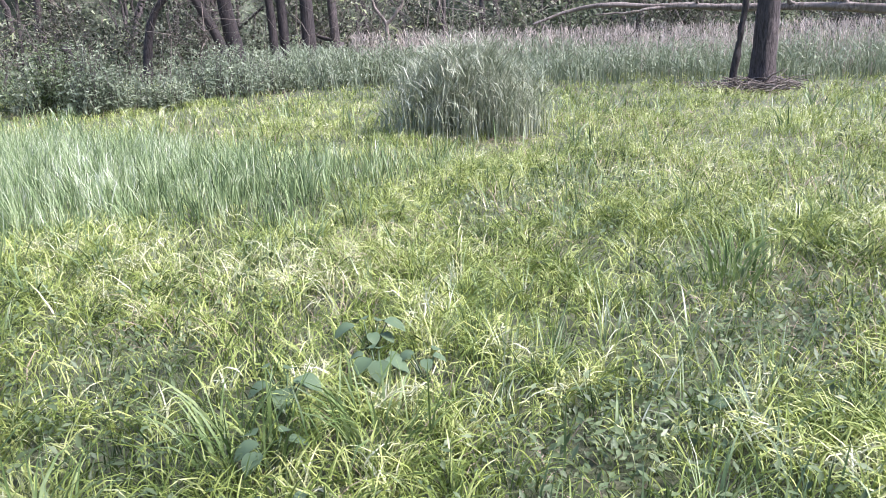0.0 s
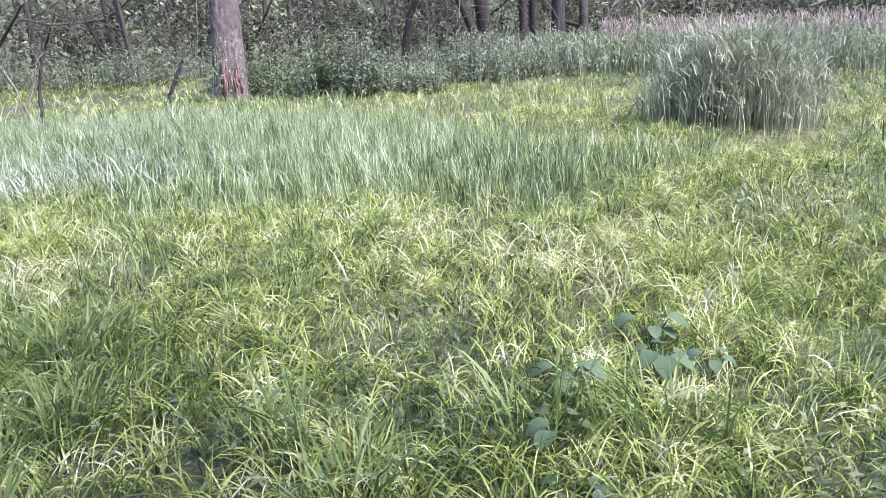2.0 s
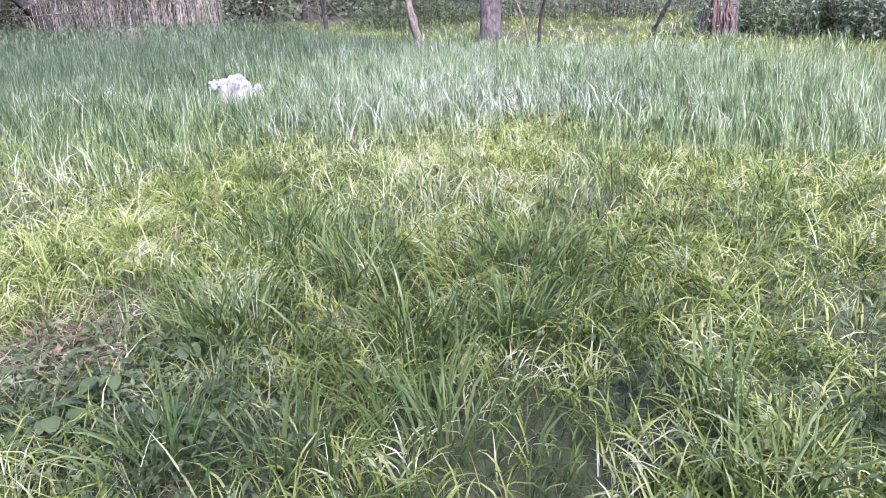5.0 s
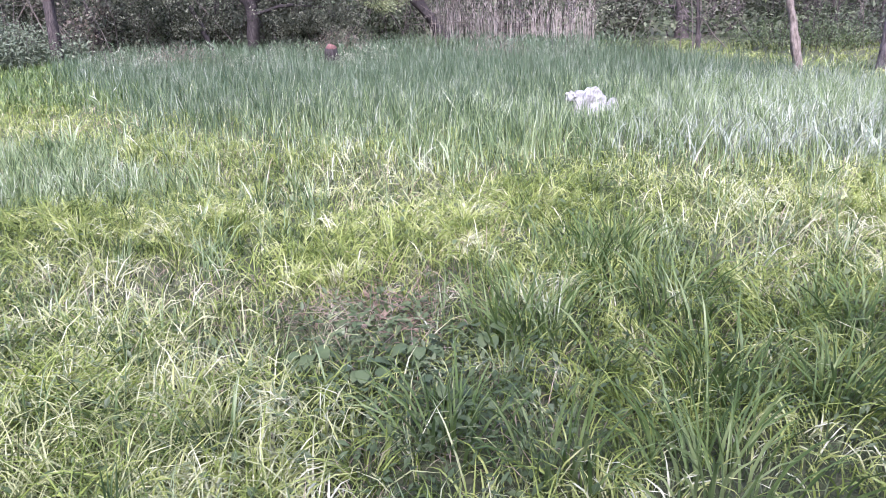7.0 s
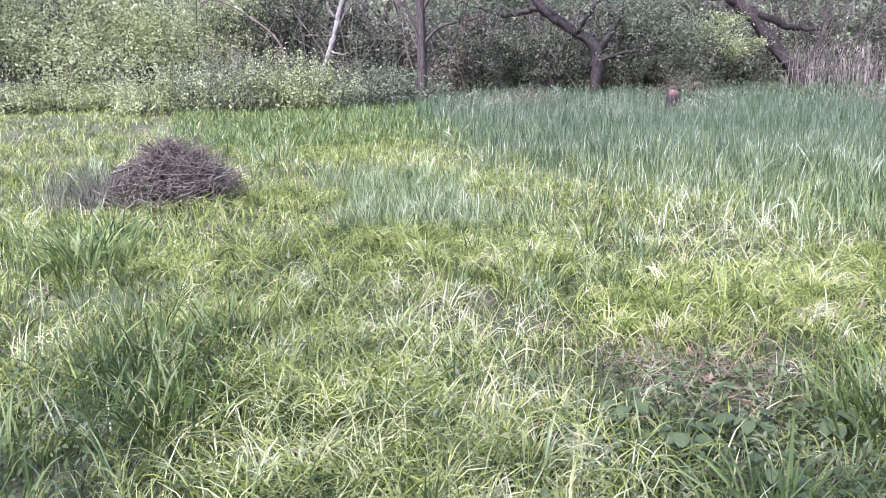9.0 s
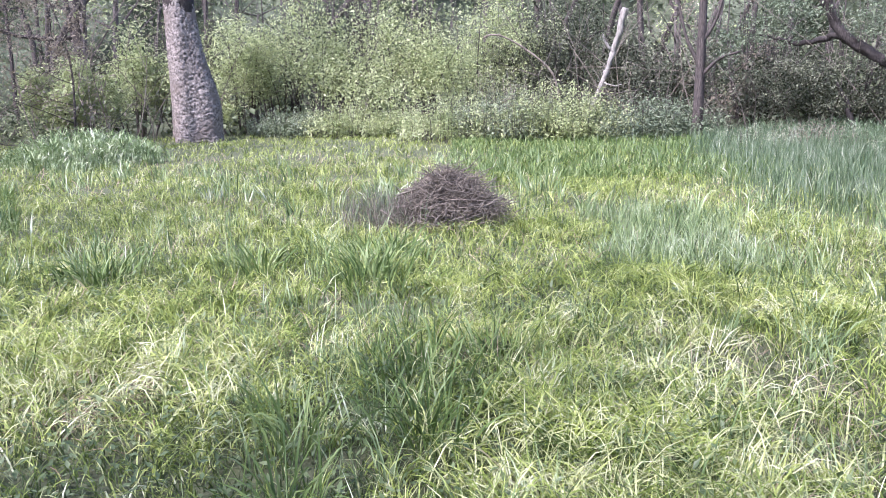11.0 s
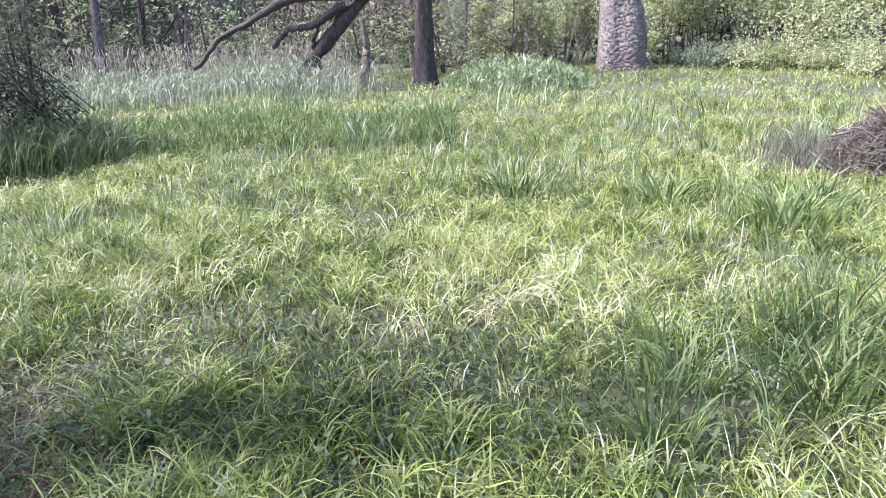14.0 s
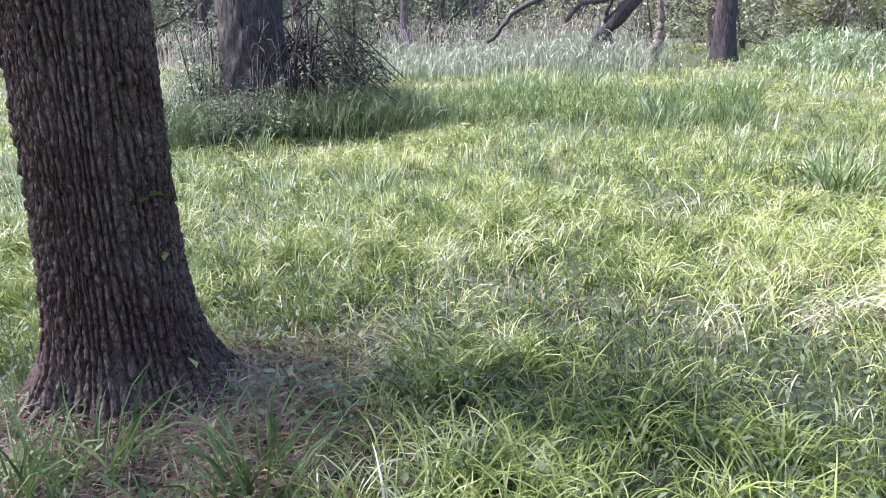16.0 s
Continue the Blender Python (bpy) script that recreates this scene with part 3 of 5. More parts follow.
# the standing trees at the meadow's edge
def edge_trunk(name, place, height, radius, label, bark, leaf_mat, lean=(0, 0), flare=0.35, limbs=7, limb_from=0.45, relief=0.0, taper=0.45, bulge=None):
    t = thing(name, place, label, "tree")
    n, s = (60, 28) if not relief else (150, 60) if name != "plated_tree" else (230, 110)
    u = np.linspace(0, 1, n) ** 1.6
    z = -0.15 + u * height * 0.6
    th = np.linspace(0, 2 * np.pi, s, endpoint=False)
    rad = radius * (1 - taper * u)[:, None] * (1 + 0.05 * np.sin(3 * th + 2 * u[:, None]) + 0.03 * np.sin(5 * th - 5 * u[:, None]))
    rad = rad + radius * flare * np.exp(-np.clip(z, 0, 99) / (0.9 * radius + 0.1))[:, None] * (0.7 + 0.5 * np.sin(4 * th + radius * 9))
    if bulge:
        a, zb, amp, sig = bulge
        rad = rad + amp * np.exp(-((z - zb) / sig) ** 2)[:, None] * np.clip(np.cos(th - radians(a)), 0, 1)[None] ** 1.5
    cx, cy = lean[0] * u, lean[1] * u
    v = np.stack([cx[:, None] + rad * np.cos(th), cy[:, None] + rad * np.sin(th), np.repeat(z[:, None], s, 1)], -1).reshape(-1, 3)
    if relief:
        v = bark_relief(v, (0, 0), relief, 5.2, 6.2, 5.0) if name == "plated_tree" else bark_relief(v, (0, 0), relief, 9, 2.0)
    i, j = np.arange(n - 1)[:, None] * s, np.arange(s)[None]
    g = Geo().add(v, np.stack([i + j, i + (j + 1) % s, i + s + (j + 1) % s, i + s + j], -1).reshape(-1, 4))
    part("trunk", g, bark, t)
    stem, crown = Geo(), Geo()
    top = np.array([cx[-1], cy[-1], z[-1] - 0.1])
    grow(stem, crown, bezier([top, top + (lean[0] * 0.5, lean[1] * 0.5, height * 0.2), top + (lean[0] * 0.6, lean[1] * 0.6, height * 0.42)], 8), radius * (1 - taper) , radius * 0.12, 0, limbs, 0.24, 22, height * 0.25, 0.02, 0.5)
    part("limb", stem, bark, t)
    part("crown", crown, leaf_mat, t)
    return t


edge_trunk("meadow_tree", (7.2, 16.2, 0), 11, 0.26, "slim tree with smooth grey-brown bark, brush heaped at its foot", M_BARK_GREY, M_LEAF_DARK, flare=0.3, relief=0.012)
torn = edge_trunk("torn_tree", (-10.25, 15.4, 0), 12, 0.38, "tree with shedding pinkish bark and a torn wound at its foot", M_BARK_PINK, M_LEAF_DARK, lean=(0.3, 0.1), flare=0.35, relief=0.012)
edge_trunk("reed_edge_tree", (-14.3, 12.15, 0), 11, 0.25, "brown tree trunk rising out of tall reed grass", M_BARK_PINK, M_LEAF_DARK, flare=0.2)
limb_tree = edge_trunk("leaning_edge_tree", (-8.1, -20.45, 0), 12, 0.29, "dark brown tree holding a broken limb at the wood's edge", M_BARK_GREY, M_LEAF_LIGHT, flare=0.4, limb_from=0.2, relief=0.016)
plated = edge_trunk("plated_tree", (-17.05, -23.5, 0), 15, 0.76, "massive old trunk with pale thick plated bark", M_BARK_PALE, M_LEAF_LIGHT, lean=(0.35, -0.2), flare=0.2, relief=0.036, taper=0.62, bulge=(143, 1.3, 0.32, 1.5))
slim = edge_trunk("slim_meadow_tree", (-23.1, -7.0, 0), 9, 0.17, "slender dark young tree standing in green grass", M_BARK_GREY, M_LEAF_DARK, flare=0.2, limb_from=0.1)
edge_trunk("overgrown_tree", (2.4, -10.75, 0), 13, 0.47, "dark trunk overgrown by climbers and weeds at its foot", M_BARK_GREY, M_LEAF_DARK, flare=0.5, relief=0.045)

g = Geo()
tube(g, bezier([(0.17, -0.1, 4.55), (0.2, -0.12, 5.4), (0.26, -0.16, 7.0)], 6), [0.5, 0.53, 0.52, 0.5, 0.47, 0.44], 22, 0.06)
part("dark_bark_sleeve", g, M_BARK_DARK, plated.children[0], "dark bark left on the upper trunk")
for line in ([(0, 0, 2.2), (0.12, -0.3, 2.8), (0.2, -0.5, 3.4), (0.2, -0.9, 5)], [(0, 0, 2.9), (-0.1, 0.35, 3.5), (-0.1, 0.6, 4.4)], [(0, 0, 1.9), (-0.1, 0.5, 2.4), (-0.1, 1.1, 2.6)]):
    g = Geo()
    tube(g, bezier(line, 8), np.linspace(0.07, 0.03, 8), 6, 0.1)
    part("branch", g, M_BARK_GREY, slim.children[0])

g = Geo()
n = 20000
c = rng.normal(0, 1, (220, 3)) * (2.4, 0.8, 1.0) + (0.2, -1.4, 3.6)
leaves(g, c[rng.integers(0, 220, n)] + rng.normal(0, 0.25, (n, 3)), rng.uniform(0.045, 0.09, n), 0.6, 0.42)
part("hanging_foliage", g, M_TAN, limb_tree, "dull tan leaves on hanging twigs")

# torn strips of wood on the wounded trunk
for k in range(13):
    a = rng.uniform(-88, -18)
    c = np.array([math.cos(radians(a)), math.sin(radians(a))])
    z0, w = rng.uniform(-0.05, 0.35), rng.uniform(0.014, 0.04)
    z1 = z0 + rng.uniform(0.35, 1.15) * (1.0 if a < -45 else 0.7)
    out = rng.uniform(0.0, 0.10)
    g = Geo()
    zz = np.linspace(z0, z1, 7)
    rr = 0.385 + 0.13 * np.exp(-np.clip(zz, 0, 9) / 0.45) + out * np.linspace(1, 0.2, 7) ** 2
    p = np.stack([c[0] * rr, c[1] * rr, zz], -1) + rng.normal(0, 0.018, (7, 3)) * (1, 1, 0)
    tube(g, p, w * np.array([0.7, 1.1, 0.8, 1.0, 0.7, 0.5, 0.1]), 5, 0.3, rng.uniform(0, 6))
    part("torn_strip", g, M_TORN, torn.children[0], "reddish strip of torn bare wood")

# ---- woods behind ----
KINDS = []
for k, (h, r, ln, lf, mat, bark) in enumerate(((13, 0.22, (0.6, 0.2), 0.30, M_LEAF_DARK, M_BARK_GREY), (15, 0.30, (-0.9, 0.5), 0.45, M_LEAF_DARK, M_BARK_GREY),
                                              (10, 0.13, (1.2, -0.4), 0.18, M_LEAF_DARK, M_BARK_GREY), (12, 0.18, (-0.3, 1.4), 0.30, M_LEAF_LIGHT, M_BARK_PINK),
                                              (9, 0.10, (0.5, 0.9), 0.12, M_LEAF_LIGHT, M_BARK_GREY))):
    KINDS.append(tree("wood_tree", (0, 0, 0), h, r, "dark woodland tree among dense undergrowth", bark, mat, ln, 7, 0.32, 9, lf, "trees of the wood", 0.35))
spots = []
while len(spots) < 95:
    a = rng.uniform(-55, 235)
    d = rng.uniform(28, 58) if not 82 < a < 152 else rng.uniform(40, 58)
    x, y = -d * math.sin(radians(a)), d * math.cos(radians(a))
    if all(math.hypot(x - p, y - q) > 2.2 for p, q in spots):
        spots.append((x, y))
while len(spots) < 106:
    a, d = rng.uniform(235, 305), rng.uniform(26, 50)
    spots.append((-d * math.sin(radians(a)), d * math.cos(radians(a))))
for k, (x, y) in enumerate(spots):
    m = pose(x, y, 0, 0, 0, rng.uniform(0, 360)) @ Matrix.Scale(rng.uniform(0.8, 1.25), 4)
    if k < len(KINDS):
        KINDS[k].matrix_basis = m
    else:
        copy_thing(KINDS[k % len(KINDS)], m)

for k in range(40):
    a = rng.uniform(150, 200) if k < 24 else rng.uniform(16, 62)
    d = rng.uniform(26, 40)
    copy_thing(KINDS[(0, 1, 3, 2)[k % 4] if k < 24 else (0, 2)[k % 2]], pose(-d * math.sin(radians(a)), d * math.cos(radians(a)), 0, 0, 0, rng.uniform(0, 360)) @ Matrix.Scale(rng.uniform(0.9, 1.2) if k < 24 else rng.uniform(0.6, 0.95), 4))

rng = np.random.default_rng(21)
# unseen trees added close behind the path, so their crowns shade the near grass
for x, y, h in ((5.0, -4.0, 8.4), (2.6, 0.0, 10.5)):
    tree("path_tree", (x, y, 0), h, 0.24, "unseen leafy tree added so its broad crown shades the near grass", M_BARK_GREY, M_LEAF_DARK, (0.3, 0.2), 9, 0.30, 26 if h < 10 else 18, 0.45, "trees beside the path")

# slender understory trees with light leaves at the wood's edge
for k, (a, d, h) in enumerate(((152, 25.5, 6.0), (157, 27, 5.2), (163, 25.5, 6.5), (168, 27.5, 5.5), (174, 26, 6.0), (181, 28, 6.5), (104, 28.5, 6.0))):
    tree("understory_tree", (-d * math.sin(radians(a)), d * math.cos(radians(a)), 0), h, 0.055, "slender understory tree with light green leaves", M_BARK_GREY, M_LEAF_LIGHT if k % 3 else M_TAN, (rng.normal(0, 0.8), rng.normal(0, 0.8)), 10, 0.14, 34, 0.25, "understory trees", 0.3)

# group of leaning dark stems
for k, (b, top) in enumerate((((-6.6, 26.0), (-8.6, 25.4, 4.4)), ((-6.5, 26.2), (-7.0, 26.0, 5.5)), ((-5.4, 26.4), (-5.8, 26.3, 5.5)), ((-5.0, 26.6), (-4.9, 26.6, 6.0)), ((-4.3, 26.7), (-4.5, 26.6, 6.0)), ((-9.5, 25.2), (-7.7, 25.8, 3.9)))):
    t = thing("leaning_tree", (*b, 0), "dark leaning stem in a clump at the wood's edge", "tree", "clump of leaning stems")
    stem, crown = Geo(), Geo()
    d = np.array(top) - np.array([*b, 0])
    r = (0.19, 0.30, 0.17, 0.2, 0.27, 0.17)[k]
    mid = d * 0.5 + np.array([0.15 * (-1) ** k, 0, 0]) + (np.array([-0.35, 0, 0.3]) if k == 5 else 0)
    grow(stem, crown, bezier([(0, 0, -0.1), mid, d, d * 1.9 + np.array([0, 0, 1.0])], 12), r, r * 0.3, 0, 6, 0.26, 16, 3, 0.5)
    part("trunk", stem, M_BARK_DARK, t)
    part("crown", crown, M_LEAF_DARK, t)


def stem_thing(name, pts, r0, r1, label, category, material, sub=(), sides=9, twist=0.12):
    """A dead stem or log along a line of world places, with side branches as parts."""
    base = np.array(pts[0], float)
    t = thing(name, tuple(base), label, category)
    g = Geo()
    p = bezier(np.array(pts) - base, 64)
    wob = np.repeat(rng.normal(0, 0.10 * min(r0, r1) + 0.004, (17, 3)), 4, 0)[:64]
    wob[1:-1] = (wob[:-2] + wob[1:-1] + wob[2:]) / 3
    wob[0] = wob[-1] = 0
    tube(g, p + wob, np.linspace(r0, r1, 64) * np.interp(np.arange(64), np.arange(0, 64, 3), rng.uniform(0.84, 1.16, 22)), sides + 6, twist, rng.uniform(0, 6), fissure=0.09)
    part("stem", g, material, t)
    for line, a, b in sub:
        g = Geo()
        q = bezier(np.array(line) - base, 28)
        q[1:] += np.repeat(rng.normal(0, 0.2 * a, (14, 3)), 2, 0)[:27]
        tube(g, q, np.linspace(a, b, 28) * rng.uniform(0.88, 1.12, 28), 10, 0.14, rng.uniform(0, 6), fissure=0.08)
        part("branch", g, material, t)
    return t


stem_thing("fallen_trunk", [(2.6, 18.9, 1.55), (3.9, 18.7, 1.92), (5.7, 18.2, 1.86), (7.1, 17.7, 1.77), (9.8, 16.4, 1.62), (14, 14.5, 0.9)], 0.03, 0.11, "long bare fallen trunk propped above the reeds", "log", M_DEAD,
           [([(5.7, 18.2, 1.86), (4.9, 18.3, 1.75), (4.0, 18.5, 1.72)], 0.05, 0.015), ([(8.2, 17.2, 1.7), (7.8, 17.2, 2.2), (7.2, 17.4, 2.5)], 0.06, 0.02),
            ([(9.2, 16.7, 1.65), (8.7, 16.9, 2.3), (8.4, 17.2, 2.8)], 0.06, 0.02), ([(6.4, 18, 1.8), (6.0, 17.9, 2.2), (5.4, 18.0, 2.35)], 0.03, 0.01)])
stem_thing("leaning_pole", [(6.5, 16.1, -0.1), (6.6, 16.1, 1.1), (6.68, 16.08, 2.2), (6.7, 16.1, 3.2)], 0.075, 0.05, "thin dark dead stem leaning by the tree", "dead stem", M_BARK_DARK)
stem_thing("leaning_stick", [(-11.32, 14.35, -0.1), (-11.1, 14.5, 0.5), (-10.9, 14.67, 1.0)], 0.05, 0.035, "dark stick standing slanted in the grass", "dead stem", M_BARK_DARK)
stem_thing("bare_sapling", [(-13.7, 9.61, -0.1), (-13.8, 9.45, 0.95), (-13.92, 9.3, 1.6), (-14.3, 9.0, 3.0), (-14.4, 8.9, 5.0)], 0.085, 0.045, "slim leaning sapling trunk in tall grass", "sapling", M_DEAD,
           [([(-13.9, 9.3, 1.5), (-14.3, 9.6, 2.1), (-14.6, 10.2, 2.6)], 0.05, 0.02), ([(-14.1, 9.1, 2.3), (-13.5, 8.6, 3.2)], 0.04, 0.015)])
stem_thing("bleached_twig", [(-11.38, 10.69, 0), (-11.45, 10.6, 0.5), (-11.55, 10.51, 0.92), (-11.72, 10.32, 1.37), (-12.02, 9.98, 1.5)], 0.026, 0.009, "pale bare branching twig standing in the reeds", "dead twig", M_DEAD,
           [([(-11.4, 10.67, 0.4), (-11.3, 10.8, 0.8), (-11.18, 10.89, 1.24), (-10.94, 11.13, 1.47)], 0.018, 0.006), ([(-11.6, 10.45, 1.05), (-11.45, 10.5, 1.4), (-11.5, 10.4, 1.6)], 0.012, 0.004), ([(-11.65, 10.4, 1.2), (-11.9, 10.2, 1.25)], 0.012, 0.004),
            ([(-11.2, 10.9, 1.2), (-11.25, 10.8, 1.5)], 0.01, 0.004)])
stem_thing("dark_twig", [(-11.2, 10.75, 0), (-11.25, 10.85, 0.7), (-11.1, 11.0, 1.5)], 0.035, 0.02, "dark upright dead stem beside the pale twig", "dead stem", M_BARK_DARK)
stem_thing("charred_snag", [(-8.1, 17.1, -0.05), (-8.1, 17.1, 0.7), (-8.03, 17.12, 1.25), (-8.16, 17.06, 1.36)], 0.14, 0.06, "short dark broken snag among weeds", "tree stump", M_BARK_DARK)
stem_thing("white_sapling", [(-1.4, 24, -0.1), (-1.36, 23.96, 1.0), (-1.36, 23.96, 1.7), (-1.7, 23.94, 2.3), (-2.0, 23.9, 3.4)], 0.08, 0.025, "pale forked sapling before the dark wood", "sapling", M_DEAD,
           [([(-1.36, 23.96, 1.65), (-0.86, 23.99, 2.26), (-0.5, 24, 3.2)], 0.06, 0.02)])
stem_thing("broken_limb", [(-4.4, -20.05, 0.3), (-4.74, -19.95, 0.87), (-5.65, -19.71, 1.91), (-6.63, -19.4, 2.96), (-7.53, -19.3, 3.87), (-8.0, -20.0, 4.6)], 0.18, 0.18, "thick broken limb leaning from the tree to the ground", "fallen limb", M_BARK_GREY,
           [([(-5.96, -19.45, 2.42), (-5.02, -19.67, 2.47), (-4.03, -19.89, 2.3), (-3.29, -20.03, 1.9), (-2.4, -20.13, 1.4), (-1.7, -20.2, 0.7)], 0.14, 0.05), ([(-5.6, -19.6, 2.2), (-4.84, -19.72, 1.79), (-4.08, -19.88, 1.57), (-3.7, -19.93, 1.2)], 0.12, 0.05),
            ([(-4.9, -19.9, 1.7), (-4.75, -19.9, 1.2), (-4.9, -19.8, 0.6)], 0.06, 0.05)], 10)
stem_thing("pale_snag", [(-6.19, -20.59, -0.1), (-6.35, -20.55, 0.6), (-6.4, -20.53, 1.1), (-6.3, -20.55, 1.9)], 0.16, 0.07, "thin pale dead trunk by the broken limb", "dead trunk", M_DEAD)
stem_thing("white_dead_trunk", [(-24.0, -11.5, -0.1), (-24.15, -10.89, 1.19), (-24.31, -10.52, 2.22), (-24.4, -10.3, 3.0), (-24.38, -9.94, 4.23)], 0.075, 0.10, "leaning white barkless trunk before the bushes", "dead trunk", M_DEAD_PALE,
           [([(-24.38, -10.35, 2.85), (-24.2, -10.55, 3.15), (-24.15, -10.62, 3.4)], 0.06, 0.02), ([(-24.25, -10.65, 1.85), (-24.2, -10.2, 1.7), (-24.2, -9.9, 1.75)], 0.03, 0.012)])
stem_thing("arched_branch", [(-24.6, -15.7, 3.6), (-24.73, -15.32, 3.72), (-25.08, -14.75, 3.5), (-25.64, -13.76, 2.7), (-25.9, -13.3, 2.0), (-26, -13, 0.5)], 0.025, 0.05, "bare arched branch hanging out of the bushes", "fallen limb", M_DEAD)
crooked = stem_thing("crooked_tree", [(-24.23, -1.75, -0.10), (-24.24, -1.66, 1.57), (-24.14, -2.64, 2.43), (-24.03, -3.51, 3.13), (-23.90, -3.91, 4.38)], 0.18, 0.12, "crooked dark trunk bending low over the reeds", "tree", M_BARK_DARK,
           [([(-24.09, -3.35, 2.99), (-23.99, -4.46, 2.80), (-23.99, -5.58, 3.08)], 0.1, 0.03), ([(-24.24, -1.66, 1.50), (-24.18, -1.12, 2.34), (-24.18, -0.74, 3.36)], 0.12, 0.04), ([(-24.18, -2.95, 0.00), (-24.18, -3.0, 0.7), (-24.18, -3.4, 1.6)], 0.1, 0.05),
            ([(-24.2, -1.7, 1.3), (-24.0, -0.6, 1.6), (-23.9, 0.6, 1.5)], 0.07, 0.02), ([(-24.1, -2.3, 2.2), (-23.8, -1.6, 3.2), (-23.7, -1.2, 4.4)], 0.08, 0.03)])
slanted = stem_thing("slanted_tree", [(-25.24, 4.67, -0.10), (-25.27, 4.14, 0.94), (-25.44, 2.91, 2.55), (-25.51, 2.22, 3.20), (-25.50, 1.27, 4.90)], 0.2, 0.15, "slanted dark trunk at the back of the reeds", "tree", M_BARK_DARK,
           [([(-25.44, 2.89, 2.69), (-25.29, 4.03, 2.22), (-25.19, 4.76, 2.10)], 0.12, 0.05)])
# crooked tree's lower blobs get darker leaves: under-canopy shade put into the colour
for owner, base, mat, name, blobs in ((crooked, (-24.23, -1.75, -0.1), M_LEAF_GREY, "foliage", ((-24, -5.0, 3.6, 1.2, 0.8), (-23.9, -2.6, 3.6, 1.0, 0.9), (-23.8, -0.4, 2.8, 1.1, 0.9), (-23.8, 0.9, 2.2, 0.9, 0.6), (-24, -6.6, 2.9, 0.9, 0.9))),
                                      (crooked, (-24.23, -1.75, -0.1), M_THICKET_SHADE, "shaded_foliage", ((-23.9, -4.6, 1.9, 1.2, 0.7), (-24.2, -3.4, 1.2, 0.9, 0.6), (-24, -0.4, 1.2, 1.2, 0.7), (-24.1, 1.0, 1.2, 0.9, 0.6))),
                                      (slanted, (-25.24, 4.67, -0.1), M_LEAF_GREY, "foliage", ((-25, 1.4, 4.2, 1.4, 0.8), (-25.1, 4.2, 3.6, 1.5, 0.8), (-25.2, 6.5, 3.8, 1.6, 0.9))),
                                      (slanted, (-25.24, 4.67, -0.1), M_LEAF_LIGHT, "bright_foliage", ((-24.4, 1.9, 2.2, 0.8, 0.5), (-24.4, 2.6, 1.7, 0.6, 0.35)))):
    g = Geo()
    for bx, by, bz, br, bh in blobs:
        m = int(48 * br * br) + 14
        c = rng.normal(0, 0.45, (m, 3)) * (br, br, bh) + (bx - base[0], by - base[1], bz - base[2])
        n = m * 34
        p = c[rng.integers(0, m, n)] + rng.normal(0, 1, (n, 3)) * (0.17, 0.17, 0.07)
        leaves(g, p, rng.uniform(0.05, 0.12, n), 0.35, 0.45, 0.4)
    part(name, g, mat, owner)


def stump():
    t = thing("tree_stump", (-20.5, 0.58, 0), "dark tree stump with a reddish cut top", "tree stump")
    g = Geo()
    tube(g, [(0, 0, -0.1), (0, 0, 0.15), (0.03, 0, 0.35), (0.05, 0, 0.5)], [0.24, 0.2, 0.18, 0.165], 14, 0.06)
    part("stump_body", g, M_BARK_DARK, t)
    g = Geo()
    tube(g, [(0.05, 0, 0.46), (0.07, 0.02, 0.51), (0.06, 0.04, 0.56), (0.05, 0.04, 0.57)], [0.14, 0.145, 0.12, 0.03], 12, 0.1)
    part("cut_top", g, M_CUT, t, "reddish fresh cut wood")


stump()


def rock(name, place, size, label, seed):
    bm = bmesh.new()
    bmesh.ops.create_icosphere(bm, subdivisions=4, radius=1)
    for v in bm.verts:
        p = v.co.copy()
        d = 1 + 0.6 * noise.noise(p * 1.5 + Vector((seed, 0, 0))) + 0.12 * noise.noise(p * 4 + Vector((0, seed, 0))) + 0.05 * noise.noise(p * 11)
        v.co = Vector((p.x * size[0], p.y * size[1], max(p.z, -0.5) * size[2])) * d
    me = bpy.data.meshes.new(name)
    bm.to_mesh(me)
    bm.free()
    me.polygons.foreach_set("use_smooth", [True] * len(me.polygons))
    me.materials.append(M_STONE)
    ob = new(name, me)
    ob.matrix_basis = pose(*place)
    return tagged(ob, label, "rock")


rock("boulder", (-9.72, 3.74, 0.14), (0.2, 0.24, 0.25), "pale whitish rock half hidden in tall grass", 5.0)
rock("stone", (-9.62, 3.44, 0.30), (0.06, 0.07, 0.07), "small pale stone beside the rock", 7.0)
rock("stone", (-9.55, 3.98, 0.12), (0.09, 0.11, 0.13), "low pale stone in the grass by the rock", 4.0)

